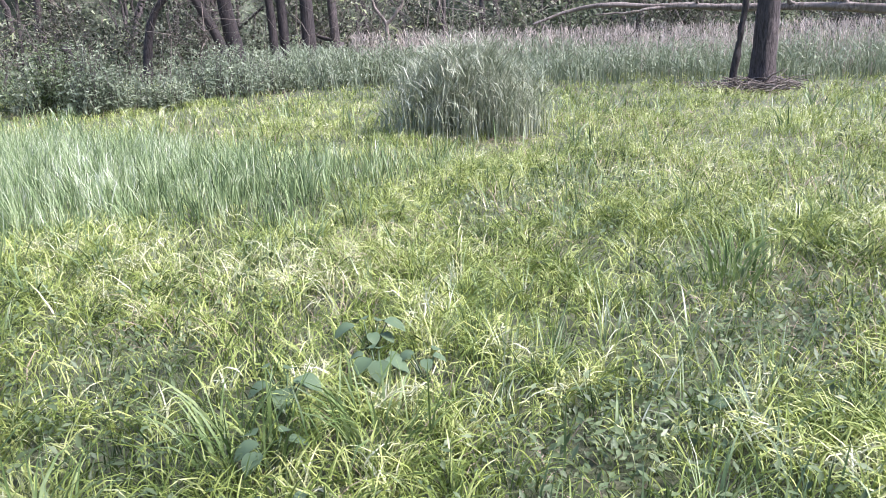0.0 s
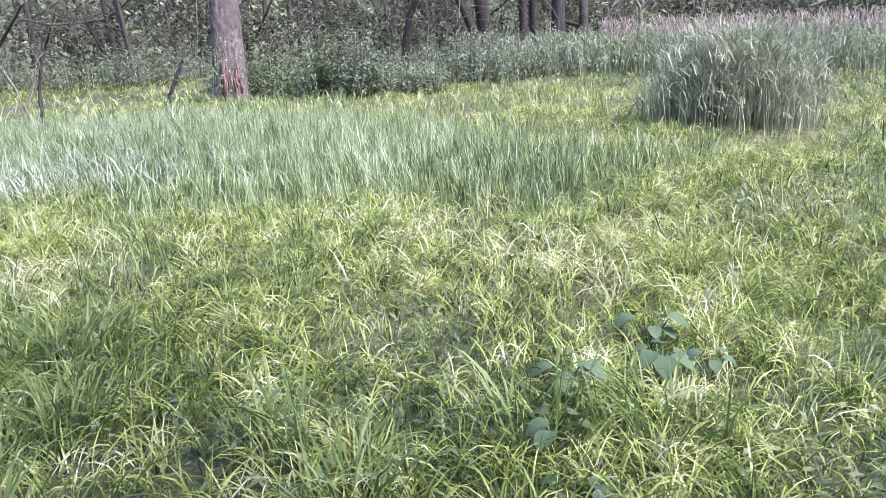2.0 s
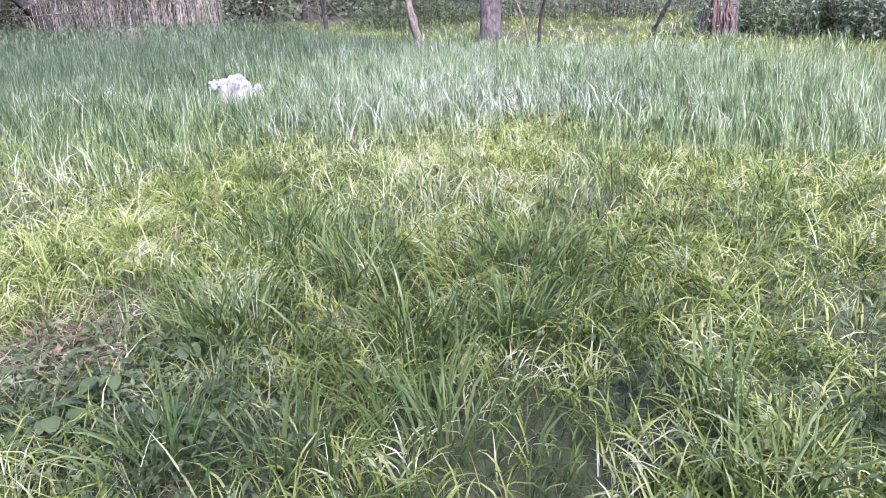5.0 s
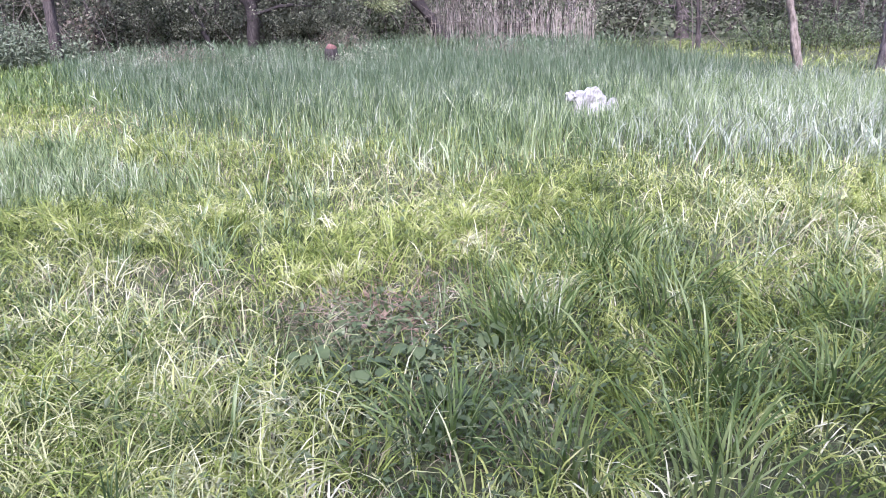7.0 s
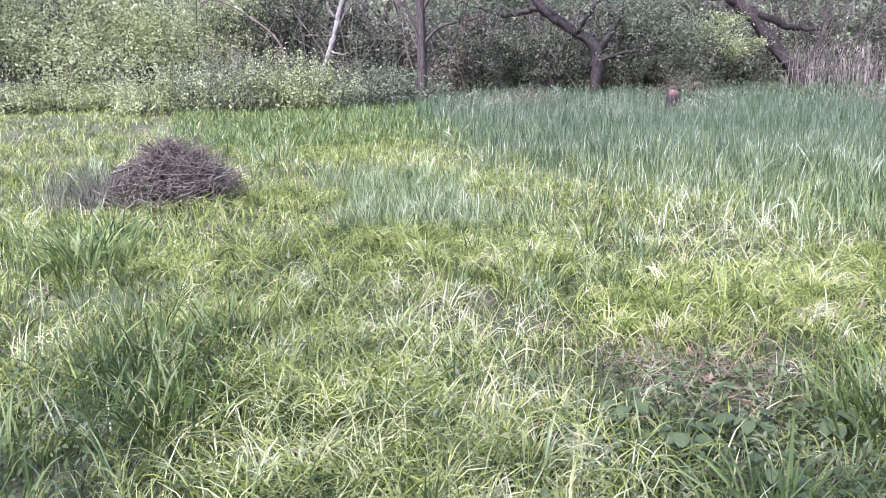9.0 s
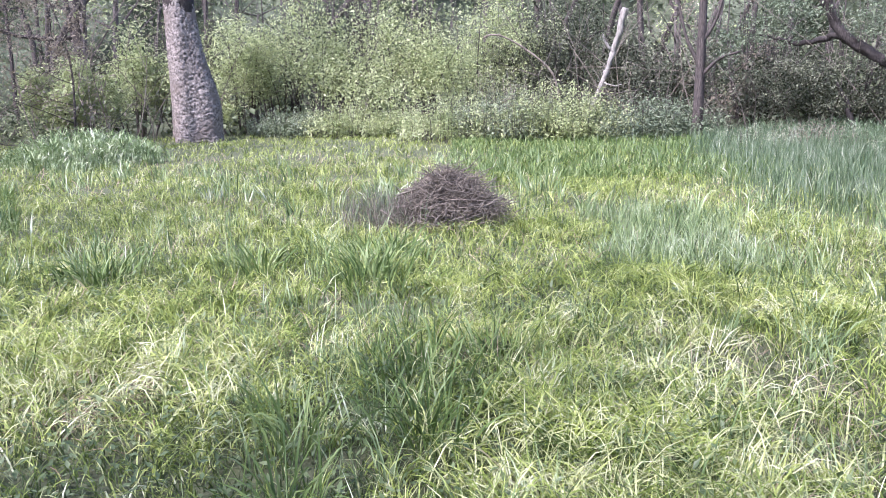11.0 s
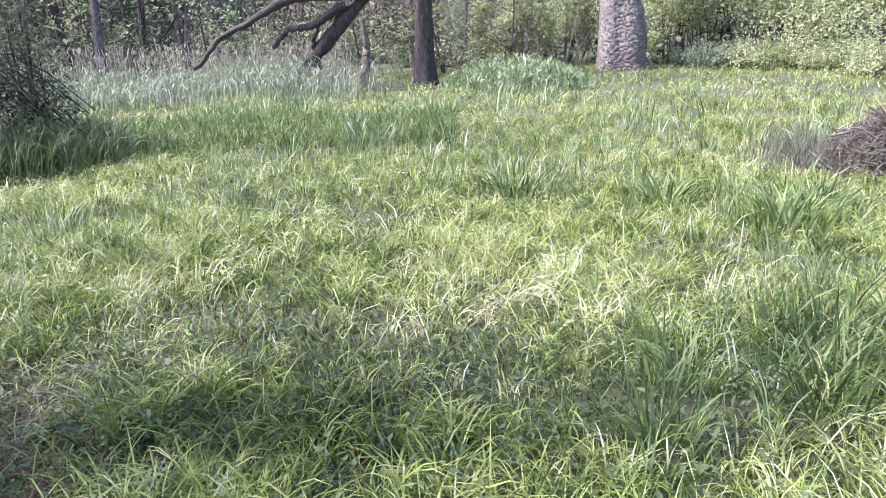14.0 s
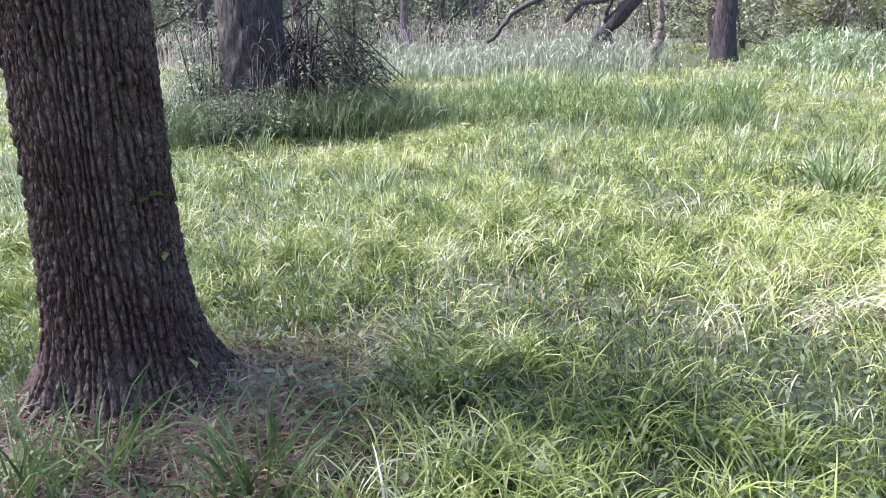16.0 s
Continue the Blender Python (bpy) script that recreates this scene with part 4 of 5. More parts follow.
# ---- brush pile ----
def brush_pile():
    t = thing("brush_pile", (-7.08, -5.07, 0), "heap of cut dead branches and twigs on the grass", "brush pile")
    heap = Geo()
    ax = np.array([-0.6, 0.8])          # along the heap

    def spot(u, w, z):
        return np.array([ax[0] * u - ax[1] * w, ax[1] * u + ax[0] * w, z])

    for k in range(1900):
        u, w = rng.normal(0.0, 0.38), rng.normal(0, 0.3)
        if abs(u) > 0.8 or abs(w) > 0.65:
            continue
        top = 0.40 * math.exp(-abs(u / 0.68) ** 4 - abs(w / 0.6) ** 4) + 0.30 * math.exp(-((u - 0.02) / 0.3) ** 2 - (w / 0.35) ** 2) + 0.08 * math.exp(-((u - 0.38) / 0.2) ** 2)
        z = rng.uniform(0.02, 1.0) ** 0.55 * top
        c = spot(u, w, z)
        a = rng.uniform(0, 6.28) if k % 3 else rng.normal(0.1, 0.4)
        el = rng.normal(0.1, 0.6) if k % 4 else rng.normal(0.6, 0.35)
        L = rng.uniform(0.12, 0.42) if k % 6 else rng.uniform(0.4, 0.7)
        d = spot(math.cos(a) * math.cos(el), math.sin(a) * math.cos(el), math.sin(el))
        e = rng.normal(0, 0.05, 3)
        line = np.array([c - d * L / 2, c - d * L * 0.1 + e, c + d * L * 0.25 - e * 0.6, c + d * L / 2 + e * 0.5])
        line[:, 2] = np.clip(line[:, 2], 0.01, top + (0.07 if k % 6 else 0.25))
        r = rng.uniform(0.002, 0.006) if k % 8 else rng.uniform(0.005, 0.009)
        if k % 14 == 0:
            g = Geo()
            tube(g, line, [r * 1.6, r * 1.5, r * 1.3, r], 6, 0.15)
            part("branch", g, M_DEAD if k % 28 else M_TWIG, t)
        else:
            tube(heap, line, [r, r * 0.95, r * 0.8, r * 0.5], 4)
    for k in range(26):
        c = spot(rng.uniform(0.0, 0.45), rng.normal(0, 0.25), rng.uniform(0.22, 0.55))
        d = spot(1, rng.normal(0, 0.3), rng.normal(0, 0.12)) * rng.uniform(0.3, 0.5)
        g = Geo()
        tube(g, [c - d * 0.3, c + d * 0.3 + rng.normal(0, 0.02, 3), c + d], [0.006, 0.005, 0.002], 5, 0.1)
        part("branch", g, M_DEAD, t)
    tagged(part("twig_tangle", heap, M_TWIG, t), kind="stuff")
    for name, mat, n in (("upright_brushwood", M_TWIG, 420), ("weed_growth", M_LEAF_GREY, 800)):
        fine = Geo()
        u, w = rng.normal(-0.78, 0.27, n), rng.normal(0, 0.3, n)
        if name == "weed_growth":
            u = np.r_[u[:400], rng.uniform(-0.4, 0.7, n - 400)]
            w = np.r_[w[:400], rng.normal(0.5, 0.12, n - 400)]
        b = np.stack([ax[0] * u - ax[1] * w, ax[1] * u + ax[0] * w, np.zeros(n)], -1)
        blades(fine, b, rng.uniform(0.2, 0.6, n), np.full(n, 0.008), rng.uniform(0, 6.28, n), rng.uniform(0, 0.5, n), rng.uniform(0.3, 1.1, n))
        tagged(part(name, fine, mat, t), kind="stuff")


brush_pile()


def foot_brush(name, place, size, n, label):
    t = thing(name, place, label, "brush pile")
    g = Geo()
    for k in range(n):
        c = np.array([rng.normal(0, size[0]), rng.normal(0, size[1]), 0.03 + abs(rng.normal(0, size[2]))])
        a = rng.uniform(0, 6.28)
        d = np.array([math.cos(a), math.sin(a), rng.normal(0, 0.25)]) * rng.uniform(0.15, 0.5)
        tube(g, [c - d, c + rng.normal(0, 0.04, 3), c + d], [0.012, 0.012, 0.006], 4)
    tagged(part("twig_tangle", g, M_TWIG, t), kind="stuff")


foot_brush("foot_brush", (6.9, 16.0, 0), (0.5, 0.25, 0.12), 220, "low heap of dark dead twigs at a tree's foot")

# ---- shrubs and undergrowth ----
def shrub(name, place, radius, height, n, leaf, mat, label, category="shrub", group="", slim=0.45, stems=14, low=0.0, lobe=0.42, spread=0.45):
    t = thing(name, place, label, category, group)
    g, s = Geo(), Geo()
    lobes = rng.normal(0, spread, (max(5, int(6 * radius)), 2)) * radius
    lh = height * rng.uniform(0.55, 1.0, len(lobes)) * np.exp(-(np.hypot(lobes[:, 0], lobes[:, 1]) / (1.6 * radius)) ** 2)
    k = rng.integers(0, len(lobes), n)
    u = rng.normal(0, 1, (n, 3))
    u /= np.linalg.norm(u, axis=1)[:, None]
    f = rng.uniform(0.3, 1.0, n)[:, None] ** 0.5
    p = np.stack([lobes[k, 0], lobes[k, 1], lh[k] * 0.58], -1) + u * f * np.stack([np.full(n, radius * lobe), np.full(n, radius * lobe), lh[k] * (lobe + 0.03)], -1)
    p += rng.normal(0, 0.06 * radius, (n, 3))
    p[:, 2] = np.clip(p[:, 2], 0.03 + low, None)
    leaves(g, p, leaf * rng.uniform(0.6, 1.3, n), 0.3, slim)
    for i in range(stems // 2):
        q = lobes[i % len(lobes)]
        h = lh[i % len(lobes)]
        tube(s, bezier([(q[0] * 0.4, q[1] * 0.4, -0.05), (q[0] * 0.7, q[1] * 0.7, h * 0.45), (*(q + rng.normal(0, 0.1 * radius, 2)), h * 0.95)], 5), np.linspace(0.016, 0.004, 5) * (0.6 + height * 0.25), 4)
    tagged(part("stem_tangle", s, M_BARK_GREY, t), kind="stuff")
    part("foliage", g, mat, t)
    return t


def herb_stand(name, place, radius, height, n, leaf, mat, label, category="herbs", group="", slim=0.4):
    """Upright leafy herbs, stem by stem, with leaves all the way up and an uneven top."""
    t = thing(name, place, label, category, group)
    g, s = Geo(), Geo()
    r = radius * np.sqrt(rng.uniform(0, 1, n))
    a = rng.uniform(0, 2 * np.pi, n)
    b = np.stack([r * np.cos(a), r * np.sin(a), np.zeros(n)], -1)
    h = height * (1.05 - 0.45 * (r / radius) ** 2) * rng.uniform(0.6, 1.1, n) * (1 + 0.25 * patches(b[:, 0], b[:, 1], 0.35 * radius, place[0]))
    ln = rng.normal(0, 0.12, (n, 2)) * h[:, None] + 0.12 * b[:, :2]
    tip = b + np.stack([ln[:, 0], ln[:, 1], h], -1)
    for i in range(0, n, 3):
        tube(s, [b[i], (b[i] + tip[i]) / 2 - (0.2 * ln[i, 0], 0.2 * ln[i, 1], 0), tip[i]], [0.007, 0.006, 0.003], 3)
    m = 13
    u = rng.uniform(0.12, 1.0, (n, m)) ** 0.8
    p = (b[:, None] + u[..., None] * (tip - b)[:, None] + rng.normal(0, 0.025, (n, m, 3))).reshape(-1, 3)
    leaves(g, p, leaf * rng.uniform(0.6, 1.25, n * m) * (1.15 - 0.5 * u.ravel()), 0.25, slim)
    tagged(part("stem_tangle", s, M_BARK_GREY, t), kind="stuff")
    part("foliage", g, mat, t)
    return t


def at_az(a, d, z=0.0):
    return (-d * math.sin(radians(a)), d * math.cos(radians(a)), z)


# weeds round the overgrown tree; darker leaves on the right stand in for shade
for x, y, r, h, n, mat in ((3.3, -10.0, 0.6, 0.62, 300, M_LEAF_GREY), (2.55, -9.6, 0.6, 0.6, 330, M_LEAF_GREY), (1.85, -9.7, 0.62, 0.62, 330, M_WEED), (1.15, -10.2, 0.6, 0.75, 300, M_WEED), (3.0, -10.7, 0.5, 1.1, 260, M_LEAF_GREY), (3.9, -10.3, 0.7, 0.7, 300, M_LEAF_GREY), (0.6, -10.5, 0.5, 0.5, 200, M_WEED), (2.1, -10.1, 0.5, 0.8, 240, M_LEAF_GREY)):
    herb_stand("weed_mound", (x, y, 0), r, h, n, 0.085, mat, "mound of grey-green weeds at the foot of a trunk", "weeds", "weeds round the trunk", 0.28)
shrub("climber_shrub", (1.75, -10.75, 0), 0.75, 1.9, 3000, 0.075, M_THICKET_SHADE, "dark climbing shrub leaning on the trunk", "shrub", "", 0.45, 30)
shrub("climber_shrub", (3.15, -10.5, 0), 0.4, 2.2, 900, 0.08, M_LEAF_GREY, "grey-green leafy climber beside the trunk", "shrub", "", 0.5, 12)
shrub("climber_shrub", (1.1, -11.2, 0), 0.9, 2.6, 2400, 0.085, M_LEAF_DARK, "leafy shrub behind the overgrown trunk", "shrub", "", 0.45, 24)

t = thing("bramble", at_az(190.5, 10.2), "bare arching bramble stems beside an overgrown trunk", "bramble")
for k in range(30):
    g = Geo()
    x0, x1 = rng.uniform(-0.4, 0.5), rng.uniform(-0.9, 0.4)
    hgt = rng.uniform(0.7, 1.7)
    tube(g, bezier([(x0, rng.normal(0, 0.15), -0.05), (x0 * 0.6 + x1 * 0.3, rng.normal(0, 0.2), hgt * 0.8), (x1, rng.normal(0.2, 0.2), hgt), (x1 * 1.5 - 0.2, rng.normal(0.3, 0.2), hgt * 0.55)], 10), np.linspace(0.016, 0.005, 10), 5, 0.1)
    part("stem", g, M_BARK_DARK, t)
g = Geo()
n = 5200
a, d = rng.uniform(180.5, 206, n), rng.uniform(9.2, 11.2, n)
x, y = -d * np.sin(np.radians(a)), d * np.cos(np.radians(a))
keep = (d - 9.2 > 0.5 * patches(x, y, 0.5, 2.0)) & (np.hypot(x - 2.44, y + 10.7) > 0.5)
x, y = x[keep], y[keep]
blades(g, np.stack([x, y, np.zeros(len(x))], -1), rng.uniform(0.3, 0.85, len(x)), np.full(len(x), 0.014), rng.uniform(0, 6.28, len(x)), rng.uniform(0, 0.4, len(x)), rng.uniform(0.6, 1.9, len(x)), 3)
stuff("foot_weeds", g, M_WEED, "tangle of grey-green grasses round an overgrown trunk", "weeds")
g = Geo()
for k in range(170):
    a, d = (rng.uniform(4, 36), rng.uniform(16.8, 21.5)) if k < 110 else (rng.uniform(-28, 4), rng.uniform(19, 21.5))
    b, h = np.array(at_az(a, d)), rng.uniform(0.8, 1.45)
    tip = b + np.array([rng.normal(0, 0.08), rng.normal(0, 0.08), h])
    tube(g, bezier([b, (b + tip) / 2 + rng.normal(0, 0.03, 3), tip], 4), np.linspace(0.01, 0.005, 4), 3)
    m = 14
    leaves(g, tip + np.stack([rng.normal(0, 0.09, m), rng.normal(0, 0.09, m), rng.uniform(-0.05, 0.05, m)], -1), 0.06, 0.0, 0.7, 0.2)
    leaves(g, b + (tip - b) * rng.uniform(0.25, 0.9, (m, 1)) + rng.normal(0, 0.06, (m, 3)), 0.11, 0.2, 0.35)
stuff("flowering_herbs", g, M_HERB, "tall herbs with pale flower heads at the wood's edge", "herbs")
# bushes along the wood's edge, azimuth by azimuth
EDGE = [(17, 19.5, 1.2, 1.1), (21, 17.8, 1.0, 0.95), (25, 18.5, 1.3, 1.1), (29, 19.5, 1.3, 1.0), (33, 22.0, 1.2, 0.8), (8, 23, 1.4, 0.8), (12, 23.5, 1.6, 1.0), (3, 23, 1.5, 1.2), (37, 27, 1.8, 1.2), (43, 28, 2.0, 1.3), (49, 29, 2.0, 1.3), (56, 26, 2.0, 1.1)]
EDGE += [(15, 21, 0.5, 1.2), (19, 17.2, 0.5, 0.8), (23, 17.0, 0.5, 1.2), (27, 18, 0.5, 1.2), (31, 19.6, 0.6, 0.8), (13, 20.5, 0.7, 0.9), (9, 21.5, 0.9, 0.9)]
for k, (a, d, r, h) in enumerate(EDGE):
    herb_stand("edge_herbs", at_az(a + rng.uniform(-1, 1), d), r, h * rng.uniform(0.8, 1.25), int(100 + 100 * r), 0.14, (M_LEAF_GREY, M_HERB, M_LEAF_GREY, M_WEED)[k % 4], "stand of leafy grey-green herbs at the meadow's edge", "herbs", "herbs at the meadow's edge", 0.32)
for a, d, r, h in ((121, 24.6, 1.8, 1.9), (118, 24.2, 1.6, 2.0), (125, 24.8, 1.8, 1.7), (115, 24.2, 1.6, 1.6), (111.5, 24.5, 1.6, 1.5), (108.5, 25, 1.5, 1.3), (133, 29, 1.6, 1.3), (137, 30, 1.6, 1.1), (129, 29.5, 1.3, 1.0)):
    herb_stand("nettle_bush", at_az(a, d), r, h * 0.98, 390, 0.16, (M_LEAF_GREY if a < 112 else M_HERB if a in (121, 137) else M_LEAF_LIGHT), "light green bush of tall herbs", "bush", "tall herb bushes")
for k, (a, d, r, h) in enumerate(((94, 17.5, 0.8, 0.55), (96.5, 19, 0.9, 0.6), (99, 21, 1.0, 0.75), (91, 21.5, 0.9, 0.75), (86, 20, 0.8, 0.6), (81, 22.5, 1.0, 0.8), (76, 20.5, 0.9, 0.7), (71, 19, 0.9, 0.7), (103, 20, 0.9, 0.7), (66, 21, 1.0, 0.9), (88, 23.5, 1.0, 0.9))):
    herb_stand("reed_bed_herbs", at_az(a, d), r, h, int(150 * r), 0.11, (M_DUSTY, M_WEED, M_TAN, M_HERB)[k % 4], "patch of taller mixed herbs among green reeds", "herbs", "herbs among the reeds", 0.25)
# willow bushes: high walls of light leaves
for a, d, r, h in ((116, 32, 3.0, 7), (123, 33, 3.4, 8), (129, 33, 3.5, 8), (135, 33, 3.4, 8), (140.5, 34, 3.0, 7), (148, 34, 2.6, 6), (152, 31, 1.8, 4.5), (110, 31, 2.6, 6)):
    shrub("willow_bush", at_az(a, d), r, h, 11500, 0.155, M_LEAF_LIGHT if a > 118 else M_THICKET_SHADE, "tall willow bush with light green leaves", "bush", "willow bushes", 0.42, 24, 0.0, 0.27, 0.55)
# dark undergrowth further back; shade of the wood's depth is in its leaf colour
for k in range(64):
    a = -50 + k * 4.5 + rng.uniform(-1.5, 1.5)
    if 112 < a < 150:
        continue
    r = rng.uniform(1.6, 2.8)
    open_wood, dark_wood = 150 < a < 200, -5 < a < 66
    shrub("undergrowth_bush", at_az(a, rng.uniform(33, 41) if open_wood else rng.uniform(29, 38) if dark_wood else rng.uniform(27, 36)), r, rng.uniform(1.4, 2.6) if open_wood else rng.uniform(2.8, 6.5), 1800, 0.19, M_THICKET_SHADE if dark_wood or (a < 112 and k % 3) else M_LEAF_DARK, "dark leafy undergrowth between the trees", "bush", "undergrowth of the wood", 0.55)
# thickets fill the gaps with dark leaves, shade of the depth in their colour
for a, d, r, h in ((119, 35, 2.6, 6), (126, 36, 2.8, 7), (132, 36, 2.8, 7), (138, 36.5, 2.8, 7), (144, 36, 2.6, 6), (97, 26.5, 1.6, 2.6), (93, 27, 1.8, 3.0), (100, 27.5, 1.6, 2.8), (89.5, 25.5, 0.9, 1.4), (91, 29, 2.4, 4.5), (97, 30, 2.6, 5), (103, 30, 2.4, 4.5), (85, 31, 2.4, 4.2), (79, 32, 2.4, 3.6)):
    shrub("thicket", at_az(a, d), r, h * 1.3, 3600, 0.13, M_THICKET_SHADE, "dark thicket of twigs and small leaves", "bush", "dark thickets", 0.4, 60)

# thin bare stems and twigs through the wood
g = Geo()
for k in range(880):
    a, d = (radians(rng.uniform(-48, 228)), rng.uniform(25, 38)) if k < 830 else (radians(rng.uniform(72, 112)), rng.uniform(24.5, 28))
    if 118 < math.degrees(a) < 146 and d < 31:
        continue
    b = np.array([-d * math.sin(a), d * math.cos(a), -0.05])
    L = rng.uniform(1.5, 5.5)
    ln = rng.normal(0, 0.45, 2) * L
    tip = b + np.array([ln[0], ln[1], L])
    mid = b + np.array([ln[0] * 0.3, ln[1] * 0.3, L * 0.5]) + rng.normal(0, 0.1 * L, 3)
    r = rng.uniform(0.008, 0.03)
    tube(g, bezier([b, mid, tip], 5), np.linspace(r, r * 0.3, 5), 3)
    for i in range(2):
        tube(g, [mid, mid + rng.normal(0, 0.2 * L, 3) + (0, 0, 0.1 * L), mid + rng.normal(0, 0.3 * L, 3) + (0, 0, 0.25 * L)], [r * 0.6, r * 0.4, r * 0.2], 3)
stuff("wood_twigs", g, M_TWIG, "bare thin stems and twigs among the undergrowth", "twigs")

# far woods that close the view
g = Geo()
n = 56000
a = rng.uniform(0, 2 * np.pi, n)
d = rng.uniform(50, 72, n)
z = 14.5 * rng.uniform(0, 1, n)
leaves(g, np.stack([d * np.cos(a), d * np.sin(a), z], -1), rng.uniform(0.35, 0.75, n), 0.3, 0.6)
m = 16000
a, d = rng.uniform(0, 2 * np.pi, m), rng.uniform(30, 52, m)
leaves(g, np.stack([d * np.cos(a), d * np.sin(a), rng.uniform(0, 1.0, m)], -1), rng.uniform(0.25, 0.5, m), 0.1, 0.6)
ring = np.linspace(0, 2 * np.pi, 240, endpoint=False)
rows = np.linspace(-0.5, 1, 14)
far = Geo()
rr = 84 + 3.0 * np.sin(9 * ring)[None] + 2.0 * np.sin(23 * ring + 5 * rows[:, None]) + 1.5 * np.sin(41 * ring - 9 * rows[:, None])
hh = 19 + 2.0 * np.sin(13 * ring) + 1.5 * np.sin(31 * ring + 1) + 1.0 * np.sin(67 * ring)
fv = np.stack([rr * np.cos(ring), rr * np.sin(ring), np.clip(rows, -0.02, 1)[:, None] * hh[None]], -1).reshape(-1, 3)
fi, fj = np.arange(13)[:, None] * 240, np.arange(240)[None]
far.add(fv, np.stack([fi + fj, fi + (fj + 1) % 240, fi + 240 + (fj + 1) % 240, fi + 240 + fj], -1).reshape(-1, 4))
tagged(new("backdrop", far.mesh("backdrop", M_DISTANT_HAZY)), "distant wood closing the view, haze in its dull green", "woods", "", "structure")
stuff("far_woods_leaves", g, M_LEAF_DARK, "distant wall of dull green woodland leaves", "woods")
g = Geo()
for k in range(260):
    a, d = rng.uniform(0, 2 * np.pi), rng.uniform(36, 72)
    b = np.array([d * math.cos(a), d * math.sin(a), 0])
    r = rng.uniform(0.06, 0.22)
    tube(g, bezier([b, b + (rng.normal(0, 0.6), rng.normal(0, 0.6), 4), b + (rng.normal(0, 1), rng.normal(0, 1), 8), b + (rng.normal(0, 2), rng.normal(0, 2), 14)], 8), np.linspace(r, r * 0.4, 8), 6)
stuff("far_woods_stems", g, M_BARK_GREY, "distant thin woodland stems", "woods")

# ---- grasses ----
rng = np.random.default_rng(33)


def stump_gap(x, y):
    """Lower growth before the stump."""
    return 1 - 0.3 * np.exp(-((y - 0.62) / 0.45) ** 2) * ((x < -14.5) & (x > -20.6))


def boulder_gap(x, y):
    """Lower growth before the boulder."""
    return 1 - 0.55 * np.exp(-((x + 8.9) ** 2 + (y - 3.4) ** 2) / 0.55 ** 2)


def field(geo, x, y, length, width, lean, segs=3, upright=0.25, way=None):
    n = len(x)
    L = length * rng.uniform(0.55, 1.2, n)
    way = rng.uniform(0, 2 * np.pi, n) if way is None else way
    blades(geo, np.stack([x, y, ground_z(x, y) - 0.01], -1), L, width * rng.uniform(0.6, 1.3, n), way, rng.uniform(0, upright, n), rng.normal(lean, 0.45, n), segs)


def tufted(r0, r1, density, tuft, share=0.8):
    """Places of blades and the ways they lean: most stand in tufts and arch outwards, like a fountain."""
    x, y = scatter(r0, r1, density * share / tuft)
    k = rng.poisson(tuft, len(x))
    x, y = np.repeat(x, k), np.repeat(y, k)
    s = 0.032 + 0.012 * r0 ** 0.5
    dx, dy = rng.normal(0, s, len(x)), rng.normal(0, s, len(y))
    u, v = scatter(r0, r1, density * (1 - share))
    way = np.r_[np.arctan2(dy, dx) + rng.normal(0, 0.7, len(x)), rng.uniform(0, 2 * np.pi, len(u))]
    return np.r_[x + dx, u], np.r_[y + dy, v], way


LUSH_SPOTS = ((-2.45, -1.85, 0.18), (-1.7, -1.95, 0.12), (-2.1, -2.3, 0.13), (-2.9, -2.3, 0.2), (-3.3, -2.0, 0.15), (-2.5, 1.6, 0.2), (-2.7, 2.4, 0.24), (-3.2, 1.7, 0.2), (-3.2, 1.0, 0.24), (-1.9, 1.25, 0.2), (-2.1, 0.8, 0.15), (-2.3, 1.95, 0.18), (-1.35, 2.05, 0.13), (-1.0, 1.75, 0.12), (-2.35, 0.45, 0.12), (-4.0, 1.75, 0.2), (-3.8, 1.55, 0.2), (1.5, -2.2, 0.1), (0.75, -2.25, 0.16), (-4.4, -3.9, 0.3), (-5.2, -4.4, 0.3), (1.9, 4.1, 0.22),
              (-4.6, -4.1, 0.18), (-4.1, -4.9, 0.15), (-3.3, -6.0, 0.3), (-0.05, 2.45, 0.16), (-0.55, 2.35, 0.15), (1.3, -2.35, 0.12))


BARE_SPOTS = ((-2.85, 0.4, 0.42), (-3.3, 0.3, 0.35), (1.05, 2.6, 0.26), (0.75, 2.25, 0.2), (-1.75, -3.4, 0.22), (1.9, 3.3, 0.3), (0.35, -3.3, 0.4), (0.95, -2.55, 0.5), (1.45, -2.4, 0.45), (0.75, -3.0, 0.35), (-2.35, 0.55, 0.35))


def bare_spot(x, y):
    """0 to 1: how far a place lies in a thin spot, where weeds and soil show."""
    out = np.zeros(len(x))
    for a, b, r in BARE_SPOTS:
        out = np.maximum(out, np.exp(-((x - a) ** 2 + (y - b) ** 2) / r ** 2))
    return out


def lush_spot(x, y):
    """0 to 1: how far a place lies in one of the deep green tufts."""
    out = np.zeros(len(x))
    for a, b, r in LUSH_SPOTS:
        out = np.maximum(out, np.exp(-((x - a) ** 2 + (y - b) ** 2) / r ** 2))
    return out


def clear_of_trees(x, y):
    return np.hypot(x - 1.43, y + 2.99) > 0.42


def open_strips(x, y):
    """How full the sedge stands: thinner in the drifts of taller grass."""
    return 1 - 0.7 * strip_zone(x, y)


